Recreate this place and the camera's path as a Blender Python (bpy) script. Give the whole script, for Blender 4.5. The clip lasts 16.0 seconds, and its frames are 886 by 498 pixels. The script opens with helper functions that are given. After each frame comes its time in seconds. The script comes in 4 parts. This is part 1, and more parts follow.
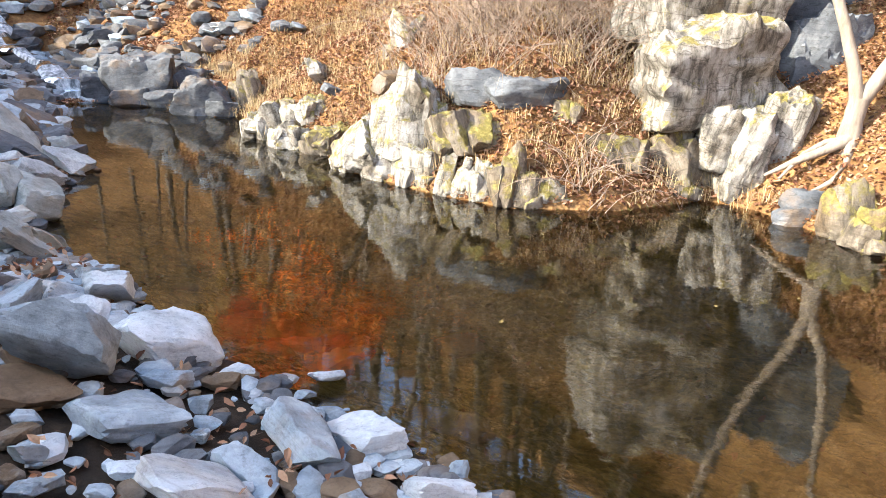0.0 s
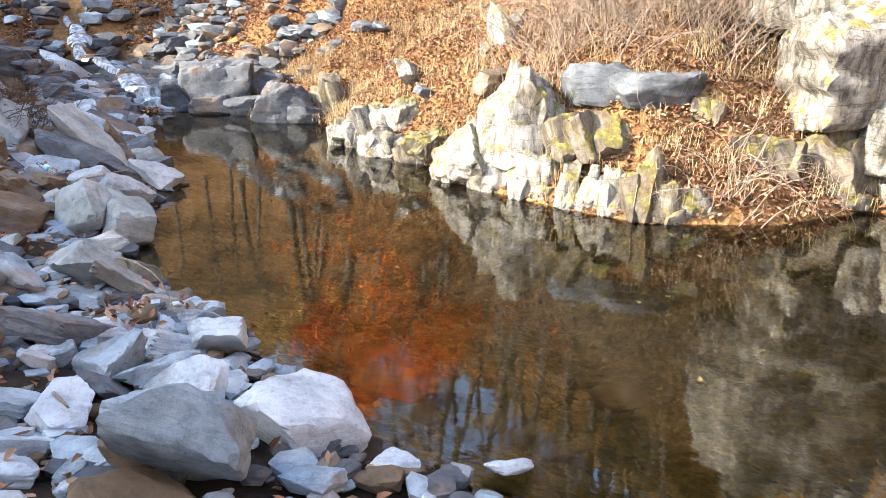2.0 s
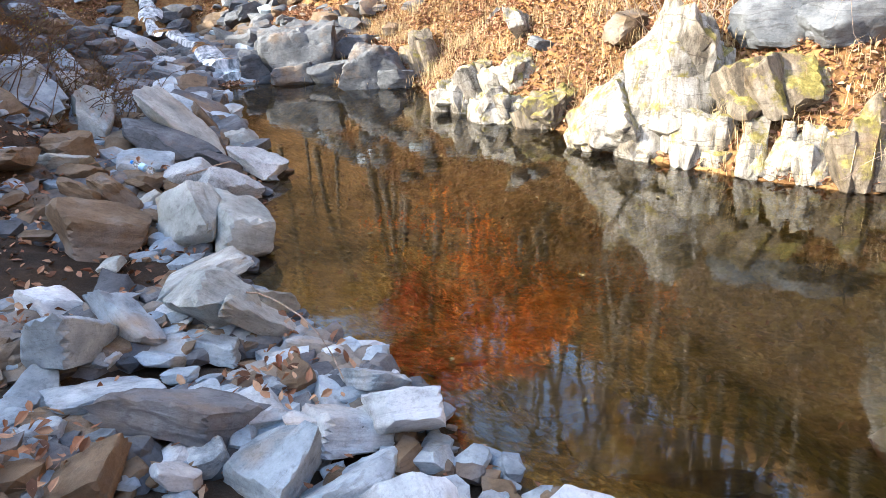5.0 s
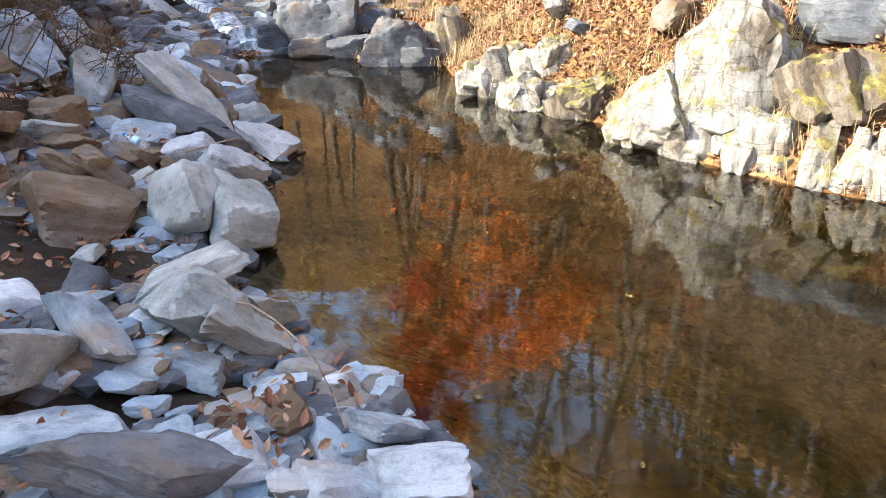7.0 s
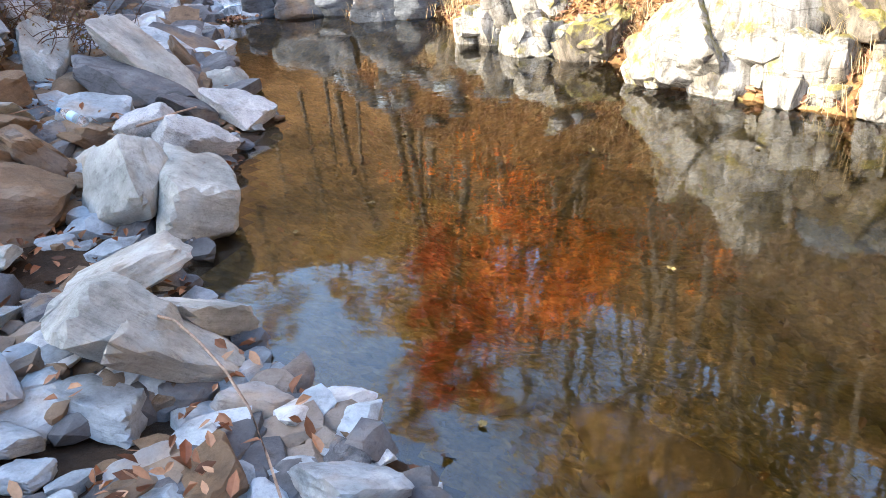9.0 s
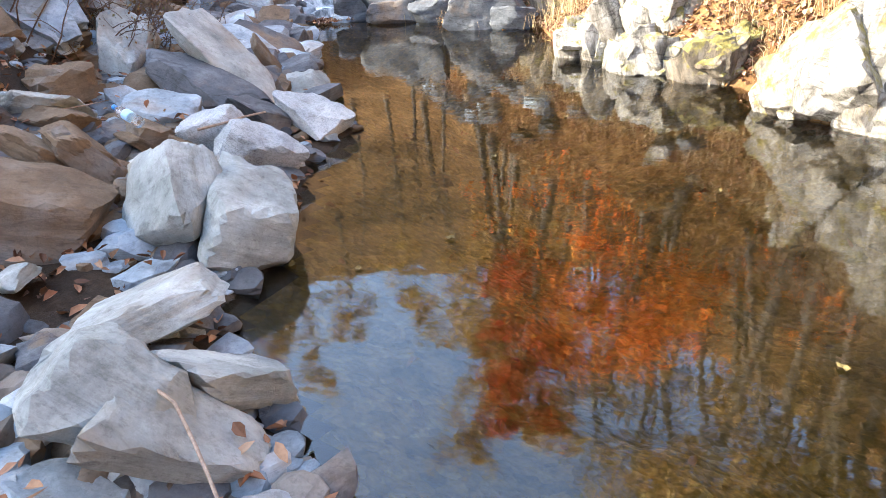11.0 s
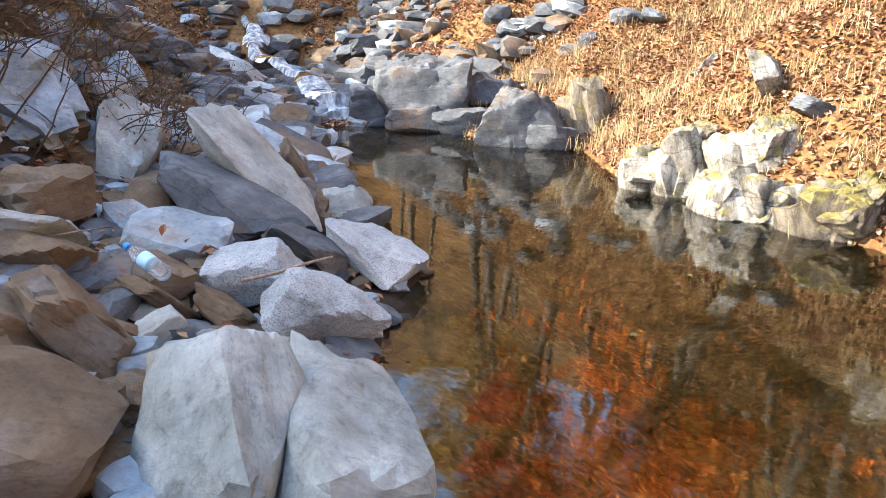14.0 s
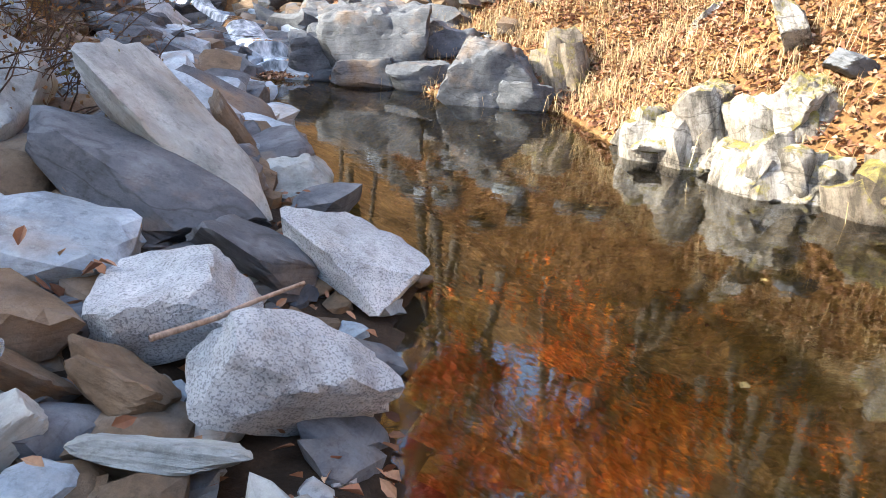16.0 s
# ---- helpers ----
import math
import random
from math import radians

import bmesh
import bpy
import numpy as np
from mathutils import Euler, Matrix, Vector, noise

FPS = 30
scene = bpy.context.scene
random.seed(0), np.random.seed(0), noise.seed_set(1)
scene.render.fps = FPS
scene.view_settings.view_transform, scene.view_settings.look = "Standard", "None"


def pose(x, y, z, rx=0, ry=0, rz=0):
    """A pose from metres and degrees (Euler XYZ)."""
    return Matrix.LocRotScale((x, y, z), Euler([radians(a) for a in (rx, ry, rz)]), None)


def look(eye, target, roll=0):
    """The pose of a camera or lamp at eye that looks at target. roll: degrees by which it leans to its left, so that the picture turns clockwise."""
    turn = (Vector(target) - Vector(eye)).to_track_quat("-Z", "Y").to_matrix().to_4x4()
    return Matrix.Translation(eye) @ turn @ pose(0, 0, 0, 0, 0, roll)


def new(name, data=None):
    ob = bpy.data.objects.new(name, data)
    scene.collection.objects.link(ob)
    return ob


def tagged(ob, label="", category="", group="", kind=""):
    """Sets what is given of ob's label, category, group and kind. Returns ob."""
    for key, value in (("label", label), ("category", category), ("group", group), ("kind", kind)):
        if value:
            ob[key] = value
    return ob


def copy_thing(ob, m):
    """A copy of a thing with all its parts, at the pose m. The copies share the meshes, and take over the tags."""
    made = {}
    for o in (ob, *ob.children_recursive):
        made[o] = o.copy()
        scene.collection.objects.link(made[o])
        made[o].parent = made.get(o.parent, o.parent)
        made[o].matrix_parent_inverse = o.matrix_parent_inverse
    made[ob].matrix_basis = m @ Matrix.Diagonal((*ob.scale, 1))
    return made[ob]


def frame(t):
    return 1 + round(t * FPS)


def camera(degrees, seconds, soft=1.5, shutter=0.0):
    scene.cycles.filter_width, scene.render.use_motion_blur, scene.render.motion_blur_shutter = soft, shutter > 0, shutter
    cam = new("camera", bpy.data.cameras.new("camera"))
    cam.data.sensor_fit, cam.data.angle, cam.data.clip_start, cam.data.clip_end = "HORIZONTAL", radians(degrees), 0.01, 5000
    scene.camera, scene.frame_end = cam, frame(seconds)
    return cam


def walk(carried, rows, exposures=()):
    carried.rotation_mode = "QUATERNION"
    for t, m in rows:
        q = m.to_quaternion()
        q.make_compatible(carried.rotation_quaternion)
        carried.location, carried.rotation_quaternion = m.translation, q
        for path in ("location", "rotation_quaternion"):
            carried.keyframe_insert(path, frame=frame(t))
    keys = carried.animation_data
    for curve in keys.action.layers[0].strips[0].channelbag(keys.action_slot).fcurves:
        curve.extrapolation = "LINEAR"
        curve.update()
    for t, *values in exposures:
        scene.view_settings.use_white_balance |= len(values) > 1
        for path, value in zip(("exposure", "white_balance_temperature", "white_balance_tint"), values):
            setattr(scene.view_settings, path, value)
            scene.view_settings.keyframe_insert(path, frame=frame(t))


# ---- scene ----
cam = camera(65.0, 16.0, 0.8)
PATH = [
    (0, (0.195, 1.333, 2.057), (0.084, 3.234, 1.444), 3.3),
    (0.5, (0.055, 1.457, 2.077), (-0.187, 3.352, 1.488), 3.6),
    (1, (-0.094, 1.781, 2.008), (-0.409, 3.647, 1.36), 1.0),
    (1.5, (-0.267, 1.996, 1.973), (-0.594, 3.851, 1.3), 2.7),
    (2, (-0.584, 2.274, 1.928), (-0.862, 4.156, 1.312), 1.5),
    (2.5, (-0.803, 2.56, 1.857), (-1.106, 4.419, 1.182), 1.4),
    (3, (-1.008, 2.81, 1.858), (-1.331, 4.62, 1.071), 3.8),
    (3.5, (-1.23, 2.953, 1.829), (-1.542, 4.747, 1.002), 3.3),
    (4, (-1.357, 3.038, 1.856), (-1.655, 4.824, 1.006), 0.4),
    (4.5, (-1.498, 3.241, 1.862), (-1.882, 5.053, 1.107), -2.3),
    (4.7, (-1.539, 3.291, 1.872), (-1.983, 5.098, 1.137), -3.7),
    (6.8, (-1.83, 3.918, 1.785), (-2.306, 5.697, 1.005), 0.4),
    (7, (-1.834, 3.957, 1.772), (-2.318, 5.733, 0.988), -0.3),
    (7.5, (-1.896, 4.14, 1.696), (-2.394, 5.9, 0.886), 0.5),
    (8, (-1.909, 4.3, 1.629), (-2.307, 6.062, 0.771), 1.7),
    (8.5, (-1.888, 4.529, 1.56), (-2.357, 6.261, 0.676), -1.6),
    (8.7, (-1.895, 4.597, 1.541), (-2.383, 6.326, 0.661), -3.8),
    (10.8, (-2.118, 5.252, 1.367), (-2.84, 6.897, 0.488), -3.3),
    (10.9, (-2.146, 5.268, 1.373), (-2.877, 6.922, 0.518), -4.0),
    (11, (-2.166, 5.315, 1.384), (-2.901, 6.977, 0.548), -3.1),
    (11.5, (-2.315, 5.429, 1.393), (-3.066, 7.133, 0.663), 0.5),
    (12, (-2.496, 5.546, 1.386), (-3.239, 7.249, 0.646), 4.9),
    (12.5, (-2.642, 5.69, 1.334), (-3.422, 7.392, 0.633), 1.9),
    (13, (-2.91, 5.858, 1.313), (-3.731, 7.553, 0.639), 3.9),
    (13.5, (-3.222, 6.078, 1.36), (-3.956, 7.837, 0.753), -0.3),
    (14, (-3.403, 6.242, 1.345), (-4.072, 8.037, 0.772), 2.0),
    (14.5, (-3.574, 6.416, 1.34), (-4.178, 8.224, 0.736), 2.4),
    (15, (-3.779, 6.604, 1.326), (-4.297, 8.443, 0.735), 4.4),
    (15.5, (-3.921, 6.86, 1.251), (-4.374, 8.689, 0.582), 4.0),
    (16, (-4.104, 7.243, 1.162), (-4.575, 9.066, 0.488), 3.8),
]
walk(cam, [(t, look(eye, target, roll)) for t, eye, target, roll in PATH], [(0, 2.7), (3.5, 2.95), (7, 2.78), (8.5, 3.05), (11, 3.25), (12.5, 2.9), (14.2, 2.9), (16, 2.88)])

# ---- world, sun, exposure ----
SUN_AZIMUTH, SUN_HEIGHT = radians(-116.6), radians(31.0)
world = bpy.data.worlds.new("sky")
scene.world = world
world.use_nodes = True
sky = world.node_tree.nodes.new("ShaderNodeTexSky")
sky.sky_type, sky.sun_disc = "NISHITA", False
sky.dust_density = 2.0
sky.sun_elevation, sky.sun_rotation = SUN_HEIGHT, SUN_AZIMUTH
back = world.node_tree.nodes["Background"]
back.inputs["Strength"].default_value = 0.15
world.node_tree.links.new(sky.outputs["Color"], back.inputs["Color"])
sun = new("sun", bpy.data.lights.new("sun", "SUN"))
sun.data.energy, sun.data.angle, sun.data.color = 2.6, radians(0.6), (1.0, 0.9, 0.74)
toward = Vector((math.sin(SUN_AZIMUTH) * math.cos(SUN_HEIGHT), math.cos(SUN_AZIMUTH) * math.cos(SUN_HEIGHT), math.sin(SUN_HEIGHT)))
sun.matrix_world = look(toward * 60, (0, 0, 0))


# ---- materials ----
class Nodes:
    """A small builder for one material's node tree."""

    def __init__(self, name):
        self.mat = bpy.data.materials.new(name)
        self.mat.use_nodes = True
        self.tree = self.mat.node_tree
        self.bsdf = self.tree.nodes["Principled BSDF"]
        self.place = self.add("ShaderNodeTexCoord").outputs["Object"]

    def add(self, kind, **values):
        node = self.tree.nodes.new(kind)
        for key, value in values.items():
            node.inputs[key].default_value = value
        return node

    def link(self, a, b):
        self.tree.links.new(a, b)

    def stretched(self, x, y, z):
        m = self.add("ShaderNodeMapping")
        m.inputs["Scale"].default_value = (x, y, z)
        self.link(self.place, m.inputs["Vector"])
        return m.outputs["Vector"]

    def noise(self, scale, detail=6.0, rough=0.6, vector=None):
        n = self.add("ShaderNodeTexNoise", Scale=scale, Detail=detail, Roughness=rough)
        self.link(vector or self.place, n.inputs["Vector"])
        return n.outputs["Fac"]

    def ramp(self, fac, *stops):
        r = self.add("ShaderNodeValToRGB")
        while len(r.color_ramp.elements) < len(stops):
            r.color_ramp.elements.new(0.5)
        for e, (p, c) in zip(r.color_ramp.elements, stops):
            e.position, e.color = p, (*c, 1) if len(c) == 3 else c
        self.link(fac, r.inputs["Fac"])
        return r.outputs["Color"]

    def mix(self, fac, a, b, kind="MIX"):
        m = self.tree.nodes.new("ShaderNodeMix")
        m.data_type, m.blend_type = "RGBA", kind
        for value, slot in ((fac, 0), (a, 6), (b, 7)):
            if isinstance(value, (int, float)):
                m.inputs[slot].default_value = value
            elif isinstance(value, tuple):
                m.inputs[slot].default_value = (*value, 1)
            else:
                self.link(value, m.inputs[slot])
        return m.outputs[2]

    def bump(self, height, strength=0.5, distance=0.02, normal=None):
        b = self.add("ShaderNodeBump", Strength=strength, Distance=distance)
        self.link(height, b.inputs["Height"])
        if normal:
            self.link(normal, b.inputs["Normal"])
        return b.outputs["Normal"]

    def done(self, color, rough=0.85, normal=None, spec=0.3):
        if isinstance(color, tuple):
            self.bsdf.inputs["Base Color"].default_value = (*color, 1)
        else:
            self.link(color, self.bsdf.inputs["Base Color"])
        self.bsdf.inputs["Roughness"].default_value = rough
        self.bsdf.inputs["Specular IOR Level"].default_value = spec
        if normal:
            self.link(normal, self.bsdf.inputs["Normal"])
        return self.mat


def rock_material(name, dark, mid, light, stain, stain_amount, moss=0.0, grain=90.0, speckle=0.0, crack=0.5, streak=0.0):
    n = Nodes(name)
    info = n.add("ShaderNodeObjectInfo")
    shift = n.add("ShaderNodeVectorMath")
    shift.operation = "MULTIPLY_ADD"
    n.link(info.outputs["Random"], shift.inputs[0])
    shift.inputs[1].default_value = (37.0, 11.0, 23.0)
    n.link(n.place, shift.inputs[2])
    n.place = shift.outputs["Vector"]
    layers = n.stretched(2.5, 2.5, 2.5 if moss else 6.0)
    base = n.ramp(n.noise(2.2, 9, 0.68), (0.28, dark), (0.5, mid), (0.72, light))
    bands = n.ramp(n.noise(1.2, 8, 0.75, layers), (0.32, (0.72, 0.72, 0.74)), (0.5, (1, 1, 1)), (0.7, (1.1, 1.1, 1.08)))
    color = n.mix(0.8, base, bands, "MULTIPLY")
    patch = n.ramp(n.noise(1.4, 5, 0.6), (0.62 - 0.25 * stain_amount, (0, 0, 0)), (0.78 - 0.2 * stain_amount, (1, 1, 1)))
    color = n.mix(patch, color, stain)
    fine = n.noise(grain, 4, 0.7)
    color = n.mix(0.22, color, n.ramp(fine, (0.3, (0.55, 0.55, 0.55)), (0.5, (1, 1, 1)), (0.72, (1.3, 1.3, 1.3))), "MULTIPLY")
    if speckle:
        spots = n.ramp(n.noise(150, 2, 0.5), (0.52, (1, 1, 1)), (0.6, (0.25, 0.26, 0.28)))
        color = n.mix(speckle, color, spots, "MULTIPLY")
    split = n.noise(0.9, 4, 0.45, n.stretched(1.6, 0.8, 6.0))
    lines = n.ramp(split, (0.487, (1, 1, 1)), (0.497, (0.22, 0.2, 0.18)), (0.503, (0.22, 0.2, 0.18)), (0.513, (1, 1, 1)))
    color = n.mix(crack, color, lines, "MULTIPLY")
    blots = n.ramp(n.noise(6.5, 10, 0.78), (0.36, (0.42, 0.40, 0.38)), (0.47, (1, 1, 1)), (0.58, (1, 1, 1)), (0.68, (1.3, 1.29, 1.27)))
    color = n.mix(0.5, color, blots, "MULTIPLY")
    chips = n.ramp(n.noise(24, 8, 0.72, n.stretched(1.0, 1.0, 2.2)), (0.36, (0.5, 0.49, 0.48)), (0.46, (1, 1, 1)), (0.6, (1.0, 1.0, 1.0)), (0.68, (1.22, 1.22, 1.22)))
    color = n.mix(0.5, color, chips, "MULTIPLY")
    seams = n.ramp(n.noise(1.0, 5, 0.55, n.stretched(1.0, 1.0, 22.0)), (0.45, (1, 1, 1)), (0.485, (0.45, 0.43, 0.42)), (0.5, (1, 1, 1)))
    color = n.mix(0.0 if moss else 0.22, color, seams, "MULTIPLY")
    if streak:
        runs = n.ramp(n.noise(2.6, 8, 0.72, n.stretched(3.2, 3.2, 0.7)), (0.40, (0.12, 0.11, 0.09)), (0.48, (0.6, 0.57, 0.52)), (0.57, (1, 1, 1)))
        color = n.mix(streak, color, runs, "MULTIPLY")
    if moss:
        geo = n.add("ShaderNodeNewGeometry")
        up = n.add("ShaderNodeSeparateXYZ")
        n.link(geo.outputs["Normal"], up.inputs[0])
        spread = n.add("ShaderNodeMath")
        spread.operation = "MULTIPLY_ADD"
        n.link(up.outputs["Z"], spread.inputs[0])
        spread.inputs[1].default_value = 0.16
        n.link(n.noise(3.4, 8, 0.72), spread.inputs[2])
        where = n.ramp(spread.outputs[0], (0.72 - 0.22 * moss, (0, 0, 0)), (0.80 - 0.2 * moss, (1, 1, 1)))
        green = n.ramp(n.noise(14, 5, 0.7), (0.3, (0.075, 0.065, 0.02)), (0.5, (0.17, 0.145, 0.04)), (0.7, (0.32, 0.28, 0.10)))
        color = n.mix(where, color, green)
    normal = n.bump(n.noise(grain * 0.4, 7, 0.78), 0.4, 0.01)
    normal = n.bump(n.noise(1.6, 10, 0.7, layers), 0.5, 0.03, normal)
    normal = n.bump(n.noise(6.0, 10, 0.75), 0.9 if moss else 0.4, 0.05, normal)
    normal = n.bump(n.noise(1.0, 6, 0.6, n.stretched(1.0, 1.0, 22.0)), 0.08 if moss else 0.3, 0.02, normal)
    return n.done(color, 0.82, normal, 0.25)


ROCKS = {
    "g": rock_material("grey_slate", (0.09, 0.115, 0.135), (0.25, 0.305, 0.345), (0.46, 0.525, 0.565), (0.27, 0.21, 0.15), 0.25, crack=0.15),
    "w": rock_material("pale_grey_stone", (0.2, 0.235, 0.255), (0.42, 0.47, 0.50), (0.6, 0.645, 0.67), (0.35, 0.315, 0.27), 0.45, crack=0.12),
    "b": rock_material("rusty_brown_stone", (0.06, 0.042, 0.026), (0.135, 0.095, 0.058), (0.215, 0.165, 0.115), (0.19, 0.18, 0.165), 0.45, crack=0.2),
    "d": rock_material("dark_slate_and_cliff_shade", (0.035, 0.04, 0.046), (0.085, 0.095, 0.107), (0.18, 0.195, 0.21), (0.18, 0.13, 0.085), 0.3, crack=0.4),
    "s": rock_material("speckled_granite", (0.25, 0.275, 0.285), (0.37, 0.40, 0.41), (0.52, 0.54, 0.545), (0.34, 0.29, 0.25), 0.15, grain=60, speckle=0.6, crack=0.08),
    "p": rock_material("pale_lichened_rock", (0.14, 0.13, 0.11), (0.35, 0.34, 0.31), (0.52, 0.51, 0.475), (0.15, 0.12, 0.085), 0.4, moss=0.6, crack=0.6, streak=0.8),
    "m": rock_material("mossy_rock", (0.085, 0.07, 0.05), (0.20, 0.175, 0.14), (0.33, 0.30, 0.25), (0.15, 0.105, 0.06), 0.5, moss=0.75, crack=0.3, streak=0.7),
    "o": rock_material("olive_grey_stone", (0.13, 0.145, 0.14), (0.29, 0.318, 0.308), (0.465, 0.49, 0.475), (0.24, 0.215, 0.17), 0.45, crack=0.12),
    "u": rock_material("submerged_stone", (0.05, 0.035, 0.015), (0.15, 0.105, 0.045), (0.25, 0.18, 0.08), (0.18, 0.16, 0.06), 0.4, crack=0.3),
}


def ground_material():
    n = Nodes("leaf_strewn_soil")
    soil = n.ramp(n.noise(0.9, 8, 0.7), (0.3, (0.08, 0.045, 0.02)), (0.5, (0.2, 0.122, 0.056)), (0.7, (0.34, 0.23, 0.115)))
    cells = n.add("ShaderNodeTexVoronoi", Scale=14.0)
    n.link(n.place, cells.inputs["Vector"])
    hue = n.ramp(cells.outputs["Color"], (0.0, (0.55, 0.38, 0.28)), (0.5, (1.0, 0.9, 0.8)), (1.0, (1.35, 1.2, 1.0)))
    color = n.mix(0.8, soil, hue, "MULTIPLY")
    grit = n.noise(45, 6, 0.75)
    color = n.mix(0.6, color, n.ramp(grit, (0.3, (0.45, 0.45, 0.45)), (0.7, (1.25, 1.25, 1.25))), "MULTIPLY")
    normal = n.bump(cells.outputs["Distance"], 0.6, 0.04, n.bump(grit, 0.6, 0.02))
    return n.done(color, 0.95, normal, 0.15)


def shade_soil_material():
    # near-black soil: the shade of gaps between boulders is put into its colour
    n = Nodes("dark_soil_with_gap_shade")
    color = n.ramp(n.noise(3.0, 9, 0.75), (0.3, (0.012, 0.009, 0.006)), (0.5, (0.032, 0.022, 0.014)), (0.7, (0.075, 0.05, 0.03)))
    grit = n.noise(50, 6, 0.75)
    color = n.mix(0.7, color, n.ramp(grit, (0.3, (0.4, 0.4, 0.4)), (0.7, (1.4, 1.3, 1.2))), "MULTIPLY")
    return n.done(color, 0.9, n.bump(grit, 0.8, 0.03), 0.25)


def bed_material():
    n = Nodes("stream_bed_gravel")
    warp = n.add("ShaderNodeVectorMath")
    warp.operation = "MULTIPLY_ADD"
    cloud = n.add("ShaderNodeTexNoise", Scale=9.0, Detail=5.0)
    n.link(n.place, cloud.inputs["Vector"])
    n.link(cloud.outputs["Color"], warp.inputs[0])
    warp.inputs[1].default_value = (0.12, 0.12, 0.12)
    n.link(n.place, warp.inputs[2])
    cells = n.add("ShaderNodeTexVoronoi", Scale=15.0)
    n.link(warp.outputs["Vector"], cells.inputs["Vector"])
    stones = n.ramp(n.mix(0.75, cells.outputs["Color"], n.noise(5.0, 9, 0.72)), (0.2, (0.035, 0.035, 0.014)), (0.42, (0.13, 0.11, 0.04)), (0.58, (0.25, 0.2, 0.08)), (0.8, (0.42, 0.38, 0.19)))
    silt = n.ramp(n.noise(0.8, 6, 0.6), (0.35, (0.55, 0.54, 0.32)), (0.65, (1.1, 0.9, 0.66)))
    color = n.mix(0.9, stones, silt, "MULTIPLY")
    color = n.mix(0.6, color, n.ramp(n.noise(38, 5, 0.7), (0.3, (0.4, 0.4, 0.4)), (0.7, (1.3, 1.3, 1.3))), "MULTIPLY")
    normal = n.bump(cells.outputs["Distance"], 0.8, 0.05)
    return n.done(color, 0.9, normal, 0.2)


def water_material(name, ripple, distance, tint):
    n = Nodes(name)
    t = n.tree
    out = t.nodes["Material Output"]
    t.nodes.remove(n.bsdf)
    fine = n.noise(7.0, 2, 0.4, n.stretched(0.8, 1.3, 1.0))
    broad = n.noise(2.2, 2, 0.5)
    tiny = n.noise(26.0, 2, 0.5, n.stretched(0.7, 1.4, 1.0))
    normal = n.bump(fine, ripple, distance, n.bump(broad, ripple * 0.7, distance * 2))
    normal = n.bump(tiny, ripple, distance * 0.2, normal)
    gloss = n.add("ShaderNodeBsdfGlossy", Roughness=0.015)
    clear = n.add("ShaderNodeBsdfTransparent")
    clear.inputs["Color"].default_value = (*tint, 1)
    edge = n.add("ShaderNodeFresnel", IOR=1.8)
    n.link(normal, gloss.inputs["Normal"])
    n.link(normal, edge.inputs["Normal"])
    both = n.add("ShaderNodeMixShader")
    n.link(edge.outputs[0], both.inputs[0])
    n.link(clear.outputs[0], both.inputs[1])
    n.link(gloss.outputs[0], both.inputs[2])
    n.link(both.outputs[0], out.inputs["Surface"])
    return n.mat


def foam_material():
    n = Nodes("white_rushing_water")
    streaks = n.noise(3, 5, 0.6, n.stretched(3.0, 3.0, 0.9))
    color = n.ramp(streaks, (0.36, (0.08, 0.095, 0.105)), (0.5, (0.26, 0.295, 0.32)), (0.66, (0.56, 0.6, 0.63)))
    return n.done(color, 0.6, n.bump(streaks, 0.2, 0.02), 0.3)


def leaf_material(name, *colors):
    n = Nodes(name)
    geo = n.add("ShaderNodeNewGeometry")
    stops = [(i / max(1, len(colors) - 1), c) for i, c in enumerate(colors)]
    color = n.ramp(geo.outputs["Random Per Island"], *stops)
    color = n.mix(0.5, color, n.ramp(n.noise(60, 3, 0.6), (0.3, (0.6, 0.6, 0.6)), (0.7, (1.2, 1.2, 1.2))), "MULTIPLY")
    n.done(color, 0.7, None, 0.25)
    return n.mat


def bark_material(name, dark, light, scale=5.0):
    n = Nodes(name)
    grain = n.noise(scale, 8, 0.7, n.stretched(4.0, 4.0, 0.8))
    color = n.ramp(grain, (0.3, dark), (0.7, light))
    color = n.mix(0.4, color, n.ramp(n.noise(3, 4, 0.6), (0.4, (0.7, 0.7, 0.68)), (0.6, (1.15, 1.15, 1.12))), "MULTIPLY")
    return n.done(color, 0.9, n.bump(grain, 0.7, 0.02), 0.2)


def plain_material(name, color, rough, **more):
    n = Nodes(name)
    n.done(n.mix(0.15, color, n.ramp(n.noise(30, 4), (0.3, (0.8, 0.8, 0.8)), (0.7, (1, 1, 1))), "MULTIPLY"), rough)
    for key, value in more.items():
        n.bsdf.inputs[key].default_value = value
    return n.mat


SOIL, BED, GAP_SHADE_SOIL = ground_material(), bed_material(), shade_soil_material()
STREAM_WATER = water_material("fast_stream_water", 0.25, 0.012, (0.5, 0.48, 0.42))
WATER = water_material("clear_pool_water", 0.22, 0.0036, (0.84, 0.71, 0.45))
FOAM = foam_material()
LITTER = leaf_material("dry_brown_leaves", (0.055, 0.024, 0.012), (0.16, 0.073, 0.037), (0.25, 0.125, 0.068), (0.38, 0.25, 0.155), (0.17, 0.06, 0.03))
SUNKEN = leaf_material("sodden_leaves", (0.12, 0.05, 0.015), (0.2, 0.11, 0.035), (0.13, 0.11, 0.035), (0.07, 0.045, 0.02))
MAPLE = leaf_material("orange_maple_leaves", (0.8, 0.16, 0.015), (0.85, 0.26, 0.02), (0.75, 0.11, 0.015), (0.8, 0.36, 0.04))
RED = leaf_material("red_maple_leaves", (0.48, 0.05, 0.015), (0.6, 0.10, 0.02), (0.4, 0.05, 0.02))
